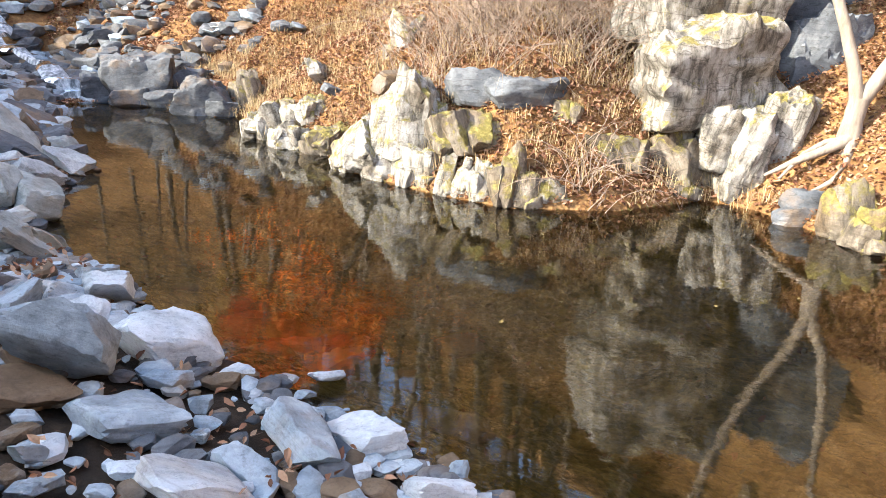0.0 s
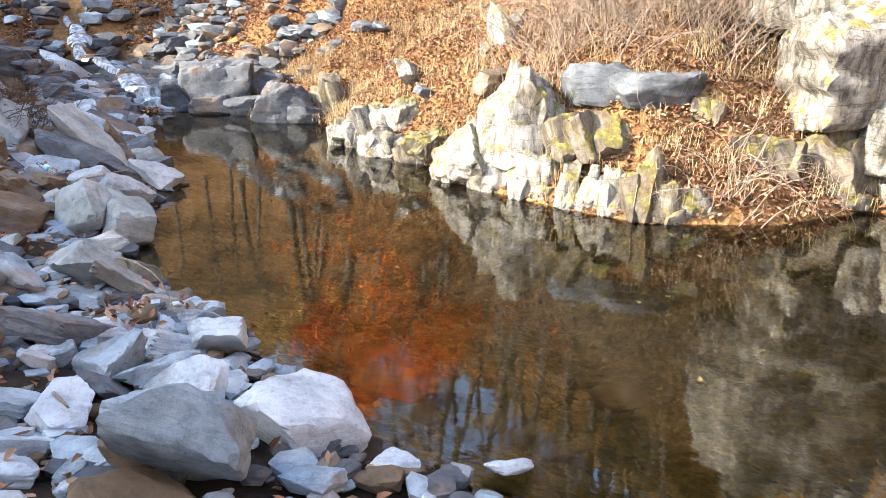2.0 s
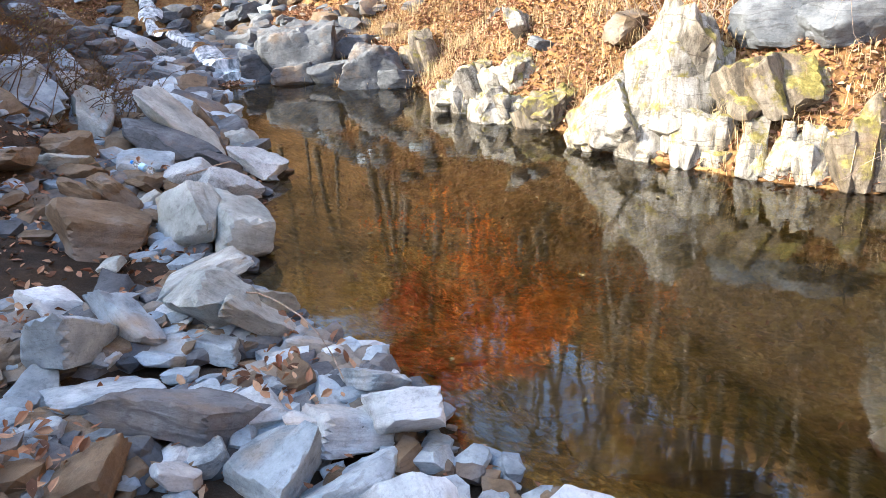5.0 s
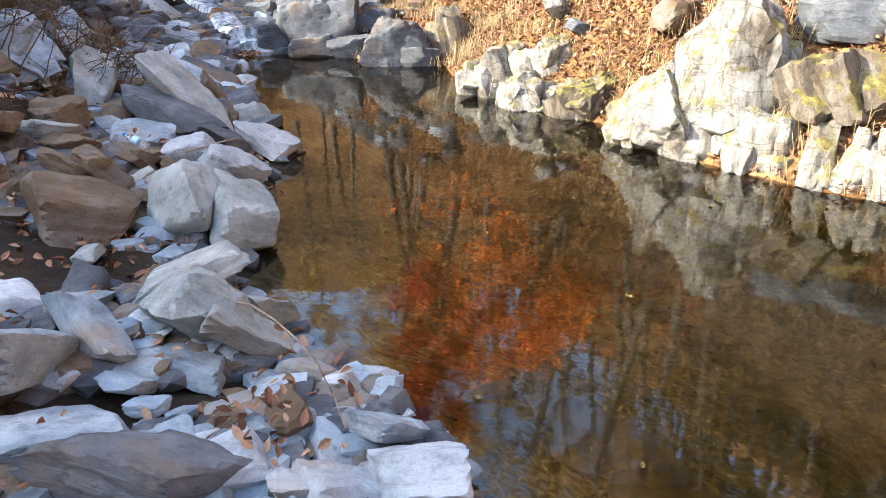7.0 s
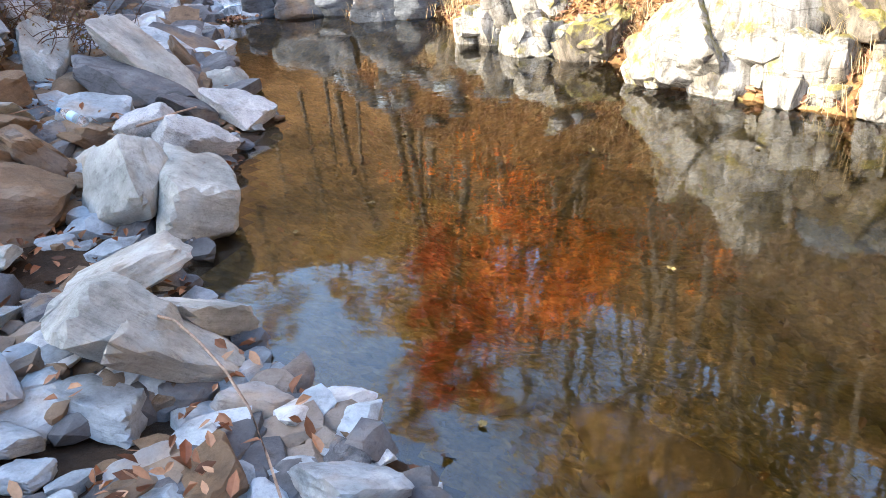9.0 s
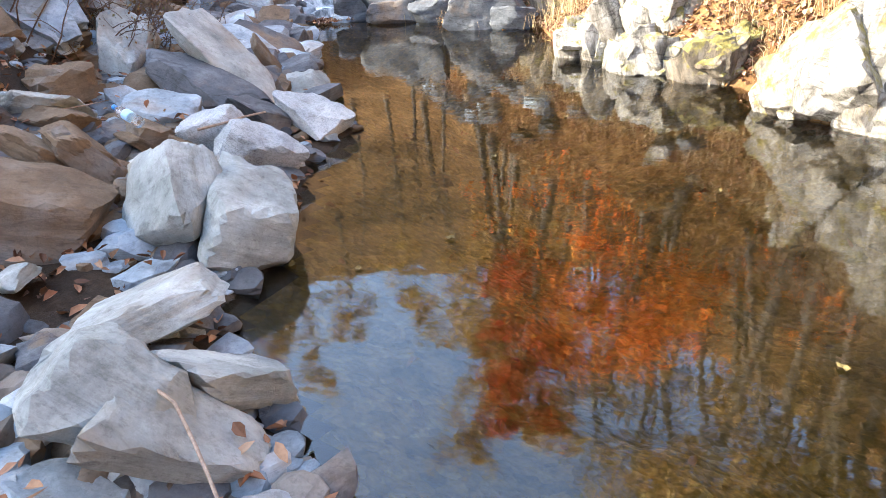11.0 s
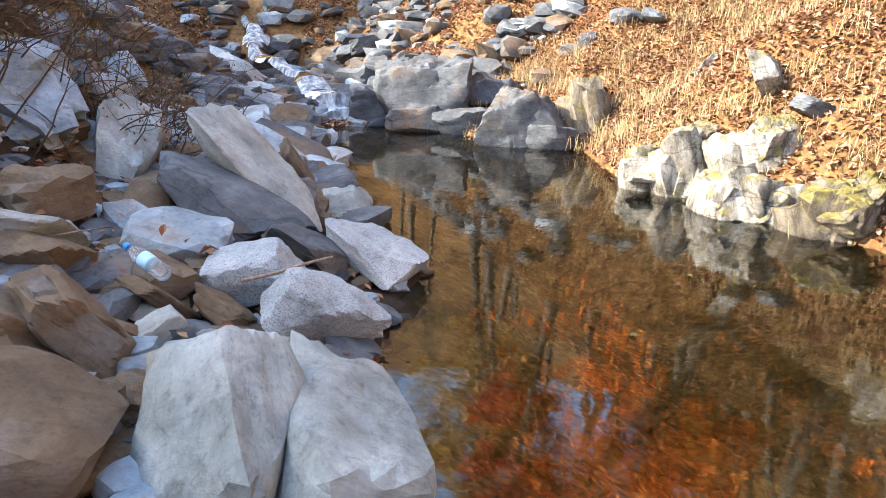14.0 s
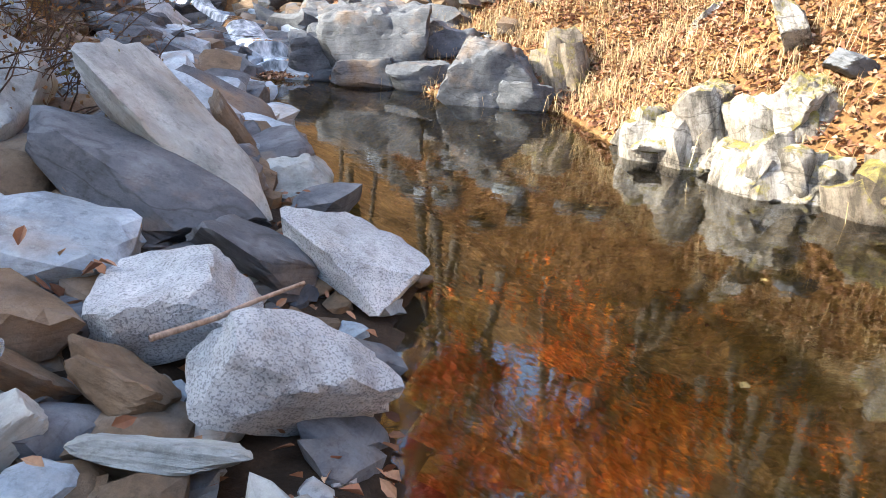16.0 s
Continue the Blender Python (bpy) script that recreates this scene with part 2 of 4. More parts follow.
GOLD = leaf_material("yellow_brown_leaves", (0.55, 0.36, 0.09), (0.46, 0.26, 0.08), (0.6, 0.42, 0.13), (0.36, 0.2, 0.07))
GREEN = leaf_material("olive_green_leaves", (0.10, 0.13, 0.025), (0.2, 0.2, 0.04), (0.28, 0.22, 0.05))
STRAW = leaf_material("dry_straw", (0.34, 0.25, 0.13), (0.45, 0.36, 0.2), (0.26, 0.175, 0.09))
BARK = bark_material("grey_brown_bark", (0.06, 0.05, 0.04), (0.2, 0.17, 0.14))
PALE_BARK = bark_material("pale_mottled_bark", (0.15, 0.125, 0.10), (0.33, 0.285, 0.235), 3.0)
TWIG = bark_material("dry_twigs", (0.14, 0.10, 0.075), (0.38, 0.30, 0.24), 12.0)
DARK_TWIG = bark_material("dark_twigs", (0.05, 0.035, 0.025), (0.16, 0.11, 0.08), 12.0)
BLUE_CAP = plain_material("blue_plastic", (0.02, 0.22, 0.62), 0.35)
CLEAR = plain_material("clear_plastic", (0.92, 0.95, 0.97), 0.08, **{"Transmission Weight": 0.9, "IOR": 1.2})
LABEL = plain_material("blue_white_label", (0.35, 0.6, 0.85), 0.4)

# ---- the lie of the land ----
LEFT_SHORE = [(1.3, -30), (1.2, -3), (0.95, 2), (0.4, 4.0), (-0.1, 4.4), (-1.3, 5.15), (-2.2, 5.8), (-2.6, 6.3), (-3.1, 6.5),
              (-3.4, 6.8), (-4.0, 7.25), (-4.1, 7.85), (-4.7, 9.0), (-4.9, 10.0), (-5.5, 10.3), (-5.9, 11.1), (-6.7, 12.2), (-7.7, 13.6), (-8.95, 15.5)]
END_SHORE = [(-8.75, 15.95), (-8.3, 16.3), (-7.4, 16.5), (-6.4, 15.95), (-5.5, 15.45)]
RIGHT_SHORE = [(-4.95, 15.6), (-4.28, 13.9), (-3.6, 13.2), (-3.05, 12.7), (-2.1, 11.8), (-1.8, 10.95), (-0.3, 9.85), (0.5, 9.5),
               (1.83, 9.75), (3.16, 10.7), (3.7, 10.3), (4.4, 8.5), (5.2, 5), (6.0, 0), (6.5, -30)]
STREAM = [(-8.75, 15.7, -0.1), (-9.1, 16.5, 0.03), (-9.7, 17.15, 0.5), (-12.1, 19.0, 0.8), (-14.0, 21.0, 1.22), (-17.5, 25.5, 1.9), (-26, 36, 4.0), (-50, 62, 11.0), (-100, 120, 26.0)]


def segment_distance(x, y, a, b):
    ax, ay, bx, by = a[0], a[1], b[0], b[1]
    k = np.clip(((x - ax) * (bx - ax) + (y - ay) * (by - ay)) / ((bx - ax) ** 2 + (by - ay) ** 2), 0, 1)
    return np.hypot(x - ax - k * (bx - ax), y - ay - k * (by - ay)), k


def shore_distance(x, y, chain):
    best = np.full(x.shape, 1e9)
    for a, b in zip(chain, chain[1:]):
        best = np.minimum(best, segment_distance(x, y, a, b)[0])
    return best


def within(x, y, ring):
    inside = np.zeros(x.shape, bool)
    for (ax, ay), (bx, by) in zip(ring, ring[1:] + ring[:1]):
        cross = (ay > y) != (by > y)
        inside ^= cross & (x < ax + (y - ay) * (bx - ax) / (by - ay + 1e-12))
    return inside


def in_pool(x, y):
    return within(x, y, LEFT_SHORE + END_SHORE + RIGHT_SHORE)


def wobble(x, y, s, seed):
    v = 0
    for i in range(5):
        a = seed * 1.7 + i * 2.4
        v = v + np.sin((x * np.cos(a) + y * np.sin(a)) * s * (1 + 0.37 * i) + seed * 3.1 + i * 1.3)
    return v / 5


def ground_height(x, y):
    x, y = np.asarray(x, float), np.asarray(y, float)
    dl = shore_distance(x, y, LEFT_SHORE + [p[:2] for p in STREAM])
    de = shore_distance(x, y, [LEFT_SHORE[-1]] + END_SHORE + [RIGHT_SHORE[0]])
    dr = shore_distance(x, y, RIGHT_SHORE)
    left = 0.2 * dl + 0.62 * np.maximum(0, dl - 1.7) - 0.8 * np.maximum(0, dl - 9.3 - 4.5 * np.clip((y - 9) / 5, 0, 1))
    left = left + 0.3 * np.exp(-((x + 0.6) ** 2 + (y - 1.4) ** 2) / 1.2)
    end = 0.42 * np.minimum(de, 2) + 0.6 * np.maximum(0, de - 2) + 0.6 * np.maximum(0, de - 3.5) - 1.1 * np.maximum(0, de - 34)
    right = 1.0 * np.minimum(dr, 1.6) + 0.66 * np.maximum(0, dr - 1.6) + 0.55 * np.maximum(0, dr - 4) - 1.1 * np.maximum(0, dr - 34)
    wl, we, wr = 1 / (dl + 0.3) ** 12, 1 / (de + 0.3) ** 12, 1 / (dr + 0.3) ** 12
    z = (left * wl + end * we + right * wr) / (wl + we + wr)
    z = np.where(within(x, y, LEFT_SHORE + [p[:2] for p in STREAM] + [(-500, 130), (-500, -400), (1.3, -400)]), left, z)
    near, zc = np.full(x.shape, 1e9), np.zeros(x.shape)
    for a, b in zip(STREAM, STREAM[1:]):
        d, k = segment_distance(x, y, a, b)
        zc = np.where(d < near, a[2] + k * (b[2] - a[2]), zc)
        near = np.minimum(near, d)
    east = np.clip((0.66 * (x + 9) + 0.75 * (y - 16)) / 4, 0, 1)
    z = np.minimum(z, zc - 0.12 + 0.3 * np.maximum(0, near - 0.5) + (0.6 + 1.0 * east) * np.maximum(0, near - 3.0))
    far = np.hypot(x + 4, y - 10)
    head = np.minimum(30, 0.74 * np.maximum(0, far - 17)) * np.clip(((y - 10) / (far + 1e-6) - 0.45) * 4, 0, 1)
    z = np.maximum(z, head)
    d = np.minimum(np.minimum(shore_distance(x, y, LEFT_SHORE), de), dr)
    bed = -np.minimum(0.62, 0.03 + 0.4 * d)
    z = np.where(in_pool(x, y), bed, z)
    fade = np.minimum(1, d)
    return z + fade * (0.05 * wobble(x, y, 2.3, 1) + 0.12 * wobble(x, y, 0.7, 2) * np.minimum(1, d / 3))


def mesh_object(name, verts, faces, material, smooth=True, parent=None, label="", crisp=0):
    data = bpy.data.meshes.new(name)
    data.from_pydata([tuple(v) for v in verts], [], [tuple(f) for f in faces])
    if material:
        data.materials.append(material)
    if smooth:
        data.shade_smooth()
        if crisp:
            data.set_sharp_from_angle(angle=radians(crisp))
    ob = new(name, data)
    if parent:
        ob.parent = parent
    if label:
        tagged(ob, label)
    return ob


def z_at(x, y):
    return float(ground_height(np.array([float(x)]), np.array([float(y)]))[0])


def spread(lo, a, b, hi, step, growth):
    mid = list(np.arange(a, b, step))
    up, s, v = [], step, b
    while v < hi:
        up.append(v)
        s *= growth
        v += s
    down, s, v = [], step, a - step
    while v > lo:
        down.append(v)
        s *= growth
        v -= s
    return np.array(down[::-1] + mid + up + [hi])


xs, ys = spread(-400, -11, 6.5, 400, 0.09, 1.12), spread(-300, 3.5, 18.5, 600, 0.09, 1.12)
gx, gy = np.meshgrid(xs, ys)
gz = ground_height(gx, gy)
rough = np.array([noise.fractal((x * 1.7, y * 1.7, 0), 0.8, 2.2, 4) for x, y in zip(gx.ravel(), gy.ravel())]).reshape(gx.shape)
gz = gz + 0.06 * rough * np.minimum(1, shore_distance(gx, gy, LEFT_SHORE + END_SHORE + RIGHT_SHORE) * 1.5)
cols = len(xs)
quads = [(j * cols + i, j * cols + i + 1, (j + 1) * cols + i + 1, (j + 1) * cols + i) for j in range(len(ys) - 1) for i in range(cols - 1)]
ground = mesh_object("ground", np.stack([gx, gy, gz], -1).reshape(-1, 3), quads, SOIL)
ground.data.materials.append(BED)
wet = (gz < 0.0).ravel()
ground.data.materials.append(GAP_SHADE_SOIL)
# strip along the left shore that takes the soil with crevice shade painted in
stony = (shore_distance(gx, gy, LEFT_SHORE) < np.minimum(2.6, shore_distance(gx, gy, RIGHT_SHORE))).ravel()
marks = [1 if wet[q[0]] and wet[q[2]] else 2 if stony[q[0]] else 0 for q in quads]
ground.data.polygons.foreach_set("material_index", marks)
tagged(ground, "leaf-strewn hillside and brown stream bed", "ground", kind="structure")

pool = mesh_object("water", [(-14, -28, 0), (7.0, -28, 0), (7.0, 17.4, 0), (-14, 17.4, 0)], [(0, 1, 2, 3)], WATER, False)
tagged(pool, "clear shallow brown pool reflecting autumn trees", "water", kind="structure")


# ---- rocks ----
def icosphere(level):
    bm = bmesh.new()
    bmesh.ops.create_icosphere(bm, subdivisions=level, radius=1)
    v = np.array([x.co[:] for x in bm.verts])
    f = [[x.index for x in face.verts] for face in bm.faces]
    bm.free()
    return v, f


BALLS = {level: icosphere(level) for level in (2, 3, 4, 5)}


def rock_shape(size, seed, level, sharp=90, cuts=9, ledges=0.04, relief=0.03):
    """A broken block: a box with tilted faces and chopped corners, layered along its thickness."""
    rng = np.random.default_rng(seed)
    way, faces = BALLS[level]
    planes = []
    for axis in range(3):
        for side in (-1, 1):
            nrm = np.zeros(3)
            nrm[axis] = side
            nrm = nrm + rng.normal(0, 0.2, 3) * (0.5 if axis == 2 else 1)
            planes.append((nrm / np.linalg.norm(nrm), 0.9 + 0.12 * rng.random()))
    for _ in range(cuts):
        nrm = rng.normal(0, 1, 3) * (1, 1, 0.55)
        nrm /= np.linalg.norm(nrm)
        planes.append((nrm, 1.0 + 0.38 * rng.random()))
    inv = np.zeros(len(way))
    for nrm, h in planes:
        inv += np.maximum(1e-3, way @ nrm / h) ** sharp
    v = way / (inv ** (1 / sharp))[:, None]
    half = np.array(size) / 2
    s = float(np.mean(half))
    off = rng.random(3) * 50
    p = v * half
    big = np.array([noise.fractal(Vector(q / s * 1.3 + off), 0.8, 2.2, 5) for q in p])
    lay = np.array([noise.noise(Vector((q[0] / s * 0.5 + off[1], q[1] / s * 0.5, q[2] / half[2] * 3.2 + off[0]))) for q in p])
    step = np.round(lay * 4) / 4
    k = 1 + relief * big
    flat = 1 + ledges * step
    p = p * k[:, None]
    p[:, :2] *= flat[:, None]
    p[:, 2] += half[2] * 0.14 * np.round(big * 3) / 3 * (np.abs(v[:, 2]) > 0.5)
    return p, faces


NAMES = {
    "g": ("boulder", "blue-grey angular slate boulder on the shaded bank"),
    "w": ("boulder", "pale grey weathered boulder at the water's edge"),
    "b": ("boulder", "rusty brown blocky boulder among grey stones"),
    "d": ("boulder", "dark layered slate rock with split edges"),
    "s": ("boulder", "speckled light grey granite slab beside the pool"),
    "p": ("rock_outcrop", "pale sunlit rock outcrop with lichen above water"),
    "o": ("boulder", "smooth olive-grey boulder on the shaded bank"),
    "u": ("boulder", "submerged brown rock resting on the stream bed"),
    "m": ("rock_outcrop", "mossy rock outcrop among brown fallen leaves"),
}


def boulder(x, y, z, length, width, thick, yaw, pitch, roll, seed, tone, level=4):
    craggy = tone in "pm"
    v, f = rock_shape((length, width, thick), seed, 5 if craggy else level, relief=0.09 if craggy else 0.03, ledges=0.06 if craggy else 0.04)
    name, label = NAMES[tone]
    ob = mesh_object(name, v, f, ROCKS[tone], crisp=28)
    ob.matrix_world = pose(x, y, z, 0, 0, yaw) @ pose(0, 0, 0, roll, -pitch, 0)
    return tagged(ob, label, "rock", "rocks along the stream")


def outcrop(x, y, z, wide, deep, high, yaw, pitch, roll, seed, tone, level=3):
    """A jagged outcrop of several split blocks, tallest in the middle."""
    if tone in "gd":
        v, f = rock_shape((wide * 1.15, deep * 1.2, high * 1.15), seed, 5 if wide > 0.8 else 4, 50, 12, 0.05, 0.08)
        ob = mesh_object(NAMES[tone][0], v, f, ROCKS[tone], crisp=30)
        ob.matrix_world = pose(x, y, z, pitch, roll, yaw)
        return tagged(ob, NAMES[tone][1], "rock", "rocks along the stream")
    rng = np.random.default_rng(seed + 5000)
    name, label = NAMES[tone]
    root = new(name)
    root.matrix_world = pose(x, y, z - high / 2, 0, 0, yaw)
    tagged(root, label, "rock", "rocks along the stream")
    count = int(min(7, max(3, round(wide * high * 4) + 2)))
    for k in range(count):
        u = (k + 0.5) / count * 2 - 1
        bw = wide * rng.uniform(0.36, 0.7)
        bh = high * (1.08 - 0.42 * abs(u) ** 1.3) * rng.uniform(0.8, 1.05)
        bd = deep * rng.uniform(0.7, 1.1)
        v, f = rock_shape((bw * 1.15, bd, bh), seed * 17 + k, 4 if wide > 0.7 else level, 70, 10, 0.05, 0.06)
        ob = mesh_object("block", v, f, ROCKS[tone], True, root, "", 30)
        ob.matrix_local = pose(u * wide * 0.34, rng.uniform(-0.18, 0.12) * deep, bh * 0.44, pitch + rng.normal(-22 if tone in "pm" else -5, 8), roll + rng.normal(0, 8), rng.normal(0, 22))
    for k in range(max(2, count // 2)):
        s = rng.uniform(0.22, 0.42) * min(wide, high)
        v, f = rock_shape((s * 1.3, s, s * 0.9), seed * 31 + k, 3, 60, 8, 0.05, 0.05)
        ob = mesh_object("block", v, f, ROCKS[tone], True, root, "", 30)
        ob.matrix_local = pose(rng.uniform(-0.5, 0.5) * wide, -deep * rng.uniform(0.3, 0.55), s * 0.35 + 0.02, rng.normal(0, 14), rng.normal(0, 14), rng.uniform(0, 360))
    return root


# ---- the shaded bank ----
boulder(-5.38, 8.87, 0.24, 0.49, 0.41, 0.23, 9, 14, 6, 1002, "s")
boulder(-4.88, 8.71, 0.21, 0.50, 0.26, 0.22, 55, -23, 27, 1029, "s")
boulder(-5.23, 8.51, 0.20, 0.26, 0.18, 0.09, 358, -15, -27, 1047, "b")
boulder(-5.37, 9.41, 0.24, 0.45, 0.37, 0.14, 360, -20, -15, 1061, "d")
boulder(-5.11, 9.72, 0.16, 0.45, 0.57, 0.17, 66, -13, 15, 1086, "s")
boulder(-6.17, 10.12, 0.44, 0.58, 0.97, 0.18, 90, -10, 37, 1107, "o")
boulder(-6.09, 9.67, 0.37, 0.99, 0.56, 0.24, 357, -19, -6, 1129, "d")
boulder(-7.30, 10.11, 0.51, 1.07, 0.39, 0.54, 301, -19, -19, 1140, "o")
boulder(-6.89, 12.12, 0.11, 0.43, 0.30, 0.18, 328, -11, -15, 1168, "o")
boulder(-6.05, 11.00, 0.11, 0.53, 0.38, 0.22, 292, -7, 1, 1188, "o")
boulder(-6.45, 11.04, 0.30, 0.46, 0.35, 0.12, 32, -59, -2, 1200, "b")
boulder(-4.58, 7.63, 0.30, 0.54, 0.43, 0.23, 303, -34, 39, 1224, "o")
boulder(-4.30, 7.84, 0.18, 0.79, 0.41, 0.32, 305, -3, -29, 1243, "o")
boulder(-5.52, 8.35, 0.23, 0.17, 0.14, 0.07, 312, 0, 4, 1261, "o")
boulder(-4.01, 6.83, 0.21, 0.61, 0.42, 0.16, 43, 15, -15, 1287, "o")
boulder(-3.43, 6.38, 0.21, 0.42, 0.30, 0.13, 40, -44, -4, 1304, "o")
boulder(-3.57, 6.75, 0.10, 0.36, 0.37, 0.13, 250, 28, 6, 1329, "o")
boulder(-3.67, 6.42, 0.26, 0.50, 0.37, 0.27, 330, 23, -54, 1344, "o")
boulder(-5.08, 7.31, 0.31, 0.57, 0.62, 0.27, 42, -17, 2, 1364, "b")
boulder(-5.50, 7.71, 0.44, 0.35, 0.25, 0.12, 4, -23, -26, 1381, "b")
boulder(-5.35, 7.89, 0.40, 0.34, 0.27, 0.12, 251, 50, -12, 1406, "b")
boulder(-6.17, 8.33, 0.49, 0.46, 0.39, 0.15, 87, -20, -1, 1426, "o")
boulder(-4.70, 6.89, 0.23, 0.18, 0.15, 0.07, 354, 16, 12, 1440, "o")
boulder(-5.97, 8.26, 0.44, 0.39, 0.32, 0.16, 287, 16, -15, 1469, "b")
boulder(-5.34, 7.87, 0.37, 0.41, 0.31, 0.14, 50, -46, -3, 1487, "b")
boulder(-5.34, 7.68, 0.33, 0.26, 0.29, 0.09, 80, -38, 17, 1507, "b")
boulder(-5.32, 8.22, 0.23, 0.18, 0.15, 0.08, 226, -28, -7, 1526, "o")
boulder(-5.25, 8.53, 0.21, 0.26, 0.17, 0.09, 3, -24, -22, 1545, "b")
boulder(-5.49, 8.37, 0.29, 0.22, 0.19, 0.07, 353, -15, -40, 1563, "b")
boulder(-6.52, 8.73, 0.58, 0.34, 0.23, 0.16, 3, -8, -10, 1583, "b")
boulder(-5.01, 8.35, 0.17, 0.23, 0.34, 0.06, 291, 31, -6, 1606, "o")
boulder(-10.64, 15.50, 0.36, 0.81, 0.76, 0.26, 353, -2, -18, 1627, "o")
boulder(-10.25, 16.44, 0.29, 0.74, 0.55, 0.27, 341, -22, -18, 1645, "w")
boulder(-11.30, 15.00, 0.57, 0.69, 0.34, 0.30, 328, -24, 8, 1666, "b")
boulder(-12.40, 18.20, 0.65, 0.96, 0.79, 0.32, 30, -34, -18, 1688, "w")
boulder(-8.45, 13.47, 0.31, 0.47, 0.50, 0.16, 304, -1, -29, 1702, "b")
boulder(-4.56, 6.20, 0.29, 0.36, 0.25, 0.18, 335, -1, -18, 1722, "w")
boulder(-3.94, 6.04, 0.32, 0.42, 0.18, 0.14, 336, -27, -26, 1743, "g")
boulder(-4.00, 5.71, 0.36, 0.45, 0.31, 0.20, 280, 26, 8, 1768, "g")
boulder(-3.59, 5.46, 0.28, 0.36, 0.41, 0.11, 301, 18, -4, 1781, "g")
boulder(-3.86, 6.30, 0.20, 0.23, 0.18, 0.09, 92, -1, 20, 1809, "w")
boulder(-3.53, 6.10, 0.16, 0.31, 0.19, 0.12, 357, -6, -13, 1825, "g")
boulder(-3.63, 5.85, 0.23, 0.20, 0.17, 0.07, 351, 3, -29, 1843, "g")
boulder(-3.46, 5.75, 0.22, 0.14, 0.11, 0.06, 352, 10, -11, 1861, "g")
boulder(-3.29, 5.59, 0.20, 0.19, 0.16, 0.09, 27, 2, 1, 1880, "g")
boulder(-2.99, 5.55, 0.22, 0.26, 0.23, 0.11, 318, 3, -8, 1908, "w")
boulder(-2.99, 5.88, 0.16, 0.27, 0.19, 0.13, 325, 7, 8, 1925, "b")
boulder(-3.08, 6.28, 0.09, 0.25, 0.16, 0.10, 359, -9, -19, 1941, "g")
boulder(-2.85, 6.40, 0.04, 0.18, 0.13, 0.07, 59, -9, -9, 1968, "w")
boulder(-2.60, 5.96, 0.14, 0.27, 0.26, 0.09, 329, 20, -26, 1984, "g")
boulder(-2.39, 5.70, 0.18, 0.43, 0.33, 0.17, 300, 37, -3, 2003, "w")
boulder(-2.75, 5.80, 0.13, 0.20, 0.15, 0.09, 300, -4, -28, 2028, "g")
boulder(-3.21, 5.88, 0.15, 0.20, 0.14, 0.08, 43, 9, 1, 2042, "g")
boulder(-3.30, 5.30, 0.29, 0.25, 0.20, 0.07, 56, -24, -34, 2065, "g")
boulder(-2.70, 5.56, 0.17, 0.29, 0.18, 0.10, 29, -16, -17, 2088, "w")
boulder(-3.36, 6.37, 0.07, 0.13, 0.09, 0.05, 36, -2, -5, 2104, "w")
boulder(-3.18, 5.38, 0.30, 0.44, 0.38, 0.16, 355, -6, -26, 2122, "d")
boulder(-2.74, 5.20, 0.24, 0.36, 0.28, 0.16, 332, 14, 20, 2147, "g")
boulder(-2.58, 5.59, 0.16, 0.37, 0.25, 0.13, 24, -20, -17, 2169, "w")
boulder(-2.40, 5.17, 0.23, 0.31, 0.28, 0.12, 293, 31, 22, 2184, "g")
boulder(-2.19, 5.02, 0.23, 0.35, 0.25, 0.15, 4, 18, 29, 2205, "w")
boulder(-1.86, 4.36, 0.44, 0.62, 0.53, 0.25, 297, 42, -24, 2229, "g")
boulder(-1.60, 4.98, 0.18, 0.49, 0.47, 0.22, 58, -14, 13, 2242, "w")
boulder(-1.57, 4.82, 0.12, 0.23, 0.19, 0.11, 60, -10, -2, 2266, "d")
boulder(-1.16, 4.80, 0.09, 0.20, 0.17, 0.08, 313, 17, 8, 2281, "w")
boulder(-0.64, 4.96, 0.05, 0.19, 0.14, 0.06, 28, -4, -30, 2301, "w")
boulder(-3.24, 4.90, 0.36, 0.27, 0.20, 0.13, 118, 1, -20, 2325, "b")
boulder(-3.92, 5.41, 0.30, 0.21, 0.17, 0.08, 299, -14, -14, 2347, "g")
boulder(-3.59, 5.10, 0.37, 0.16, 0.11, 0.07, 17, 2, -6, 2365, "g")
boulder(-3.02, 5.04, 0.30, 0.16, 0.12, 0.06, 43, -31, -4, 2388, "w")
boulder(-2.97, 4.98, 0.25, 0.12, 0.09, 0.05, 326, 2, -2, 2402, "g")
boulder(-2.56, 5.32, 0.14, 0.09, 0.07, 0.04, 41, 5, 0, 2428, "g")
boulder(-2.56, 4.36, 0.30, 0.28, 0.26, 0.08, 68, -27, -11, 2443, "w")
boulder(-2.60, 4.67, 0.28, 0.32, 0.22, 0.13, 295, -9, -20, 2463, "w")
boulder(-2.84, 4.63, 0.31, 0.28, 0.25, 0.09, 5, -10, -18, 2485, "g")
boulder(-2.54, 4.92, 0.25, 0.20, 0.18, 0.07, 52, -43, 6, 2500, "d")
boulder(-2.45, 4.15, 0.35, 0.22, 0.13, 0.09, 23, -6, -7, 2528, "w")
boulder(-1.89, 4.09, 0.32, 0.38, 0.33, 0.14, 57, -11, 5, 2540, "b")
boulder(-2.09, 4.41, 0.31, 0.29, 0.24, 0.12, 305, 13, -33, 2561, "b")
boulder(-1.42, 4.52, 0.19, 0.25, 0.19, 0.09, 345, 7, -18, 2587, "g")
boulder(-0.32, 4.25, 0.12, 0.37, 0.23, 0.14, 329, 13, -3, 2604, "w")
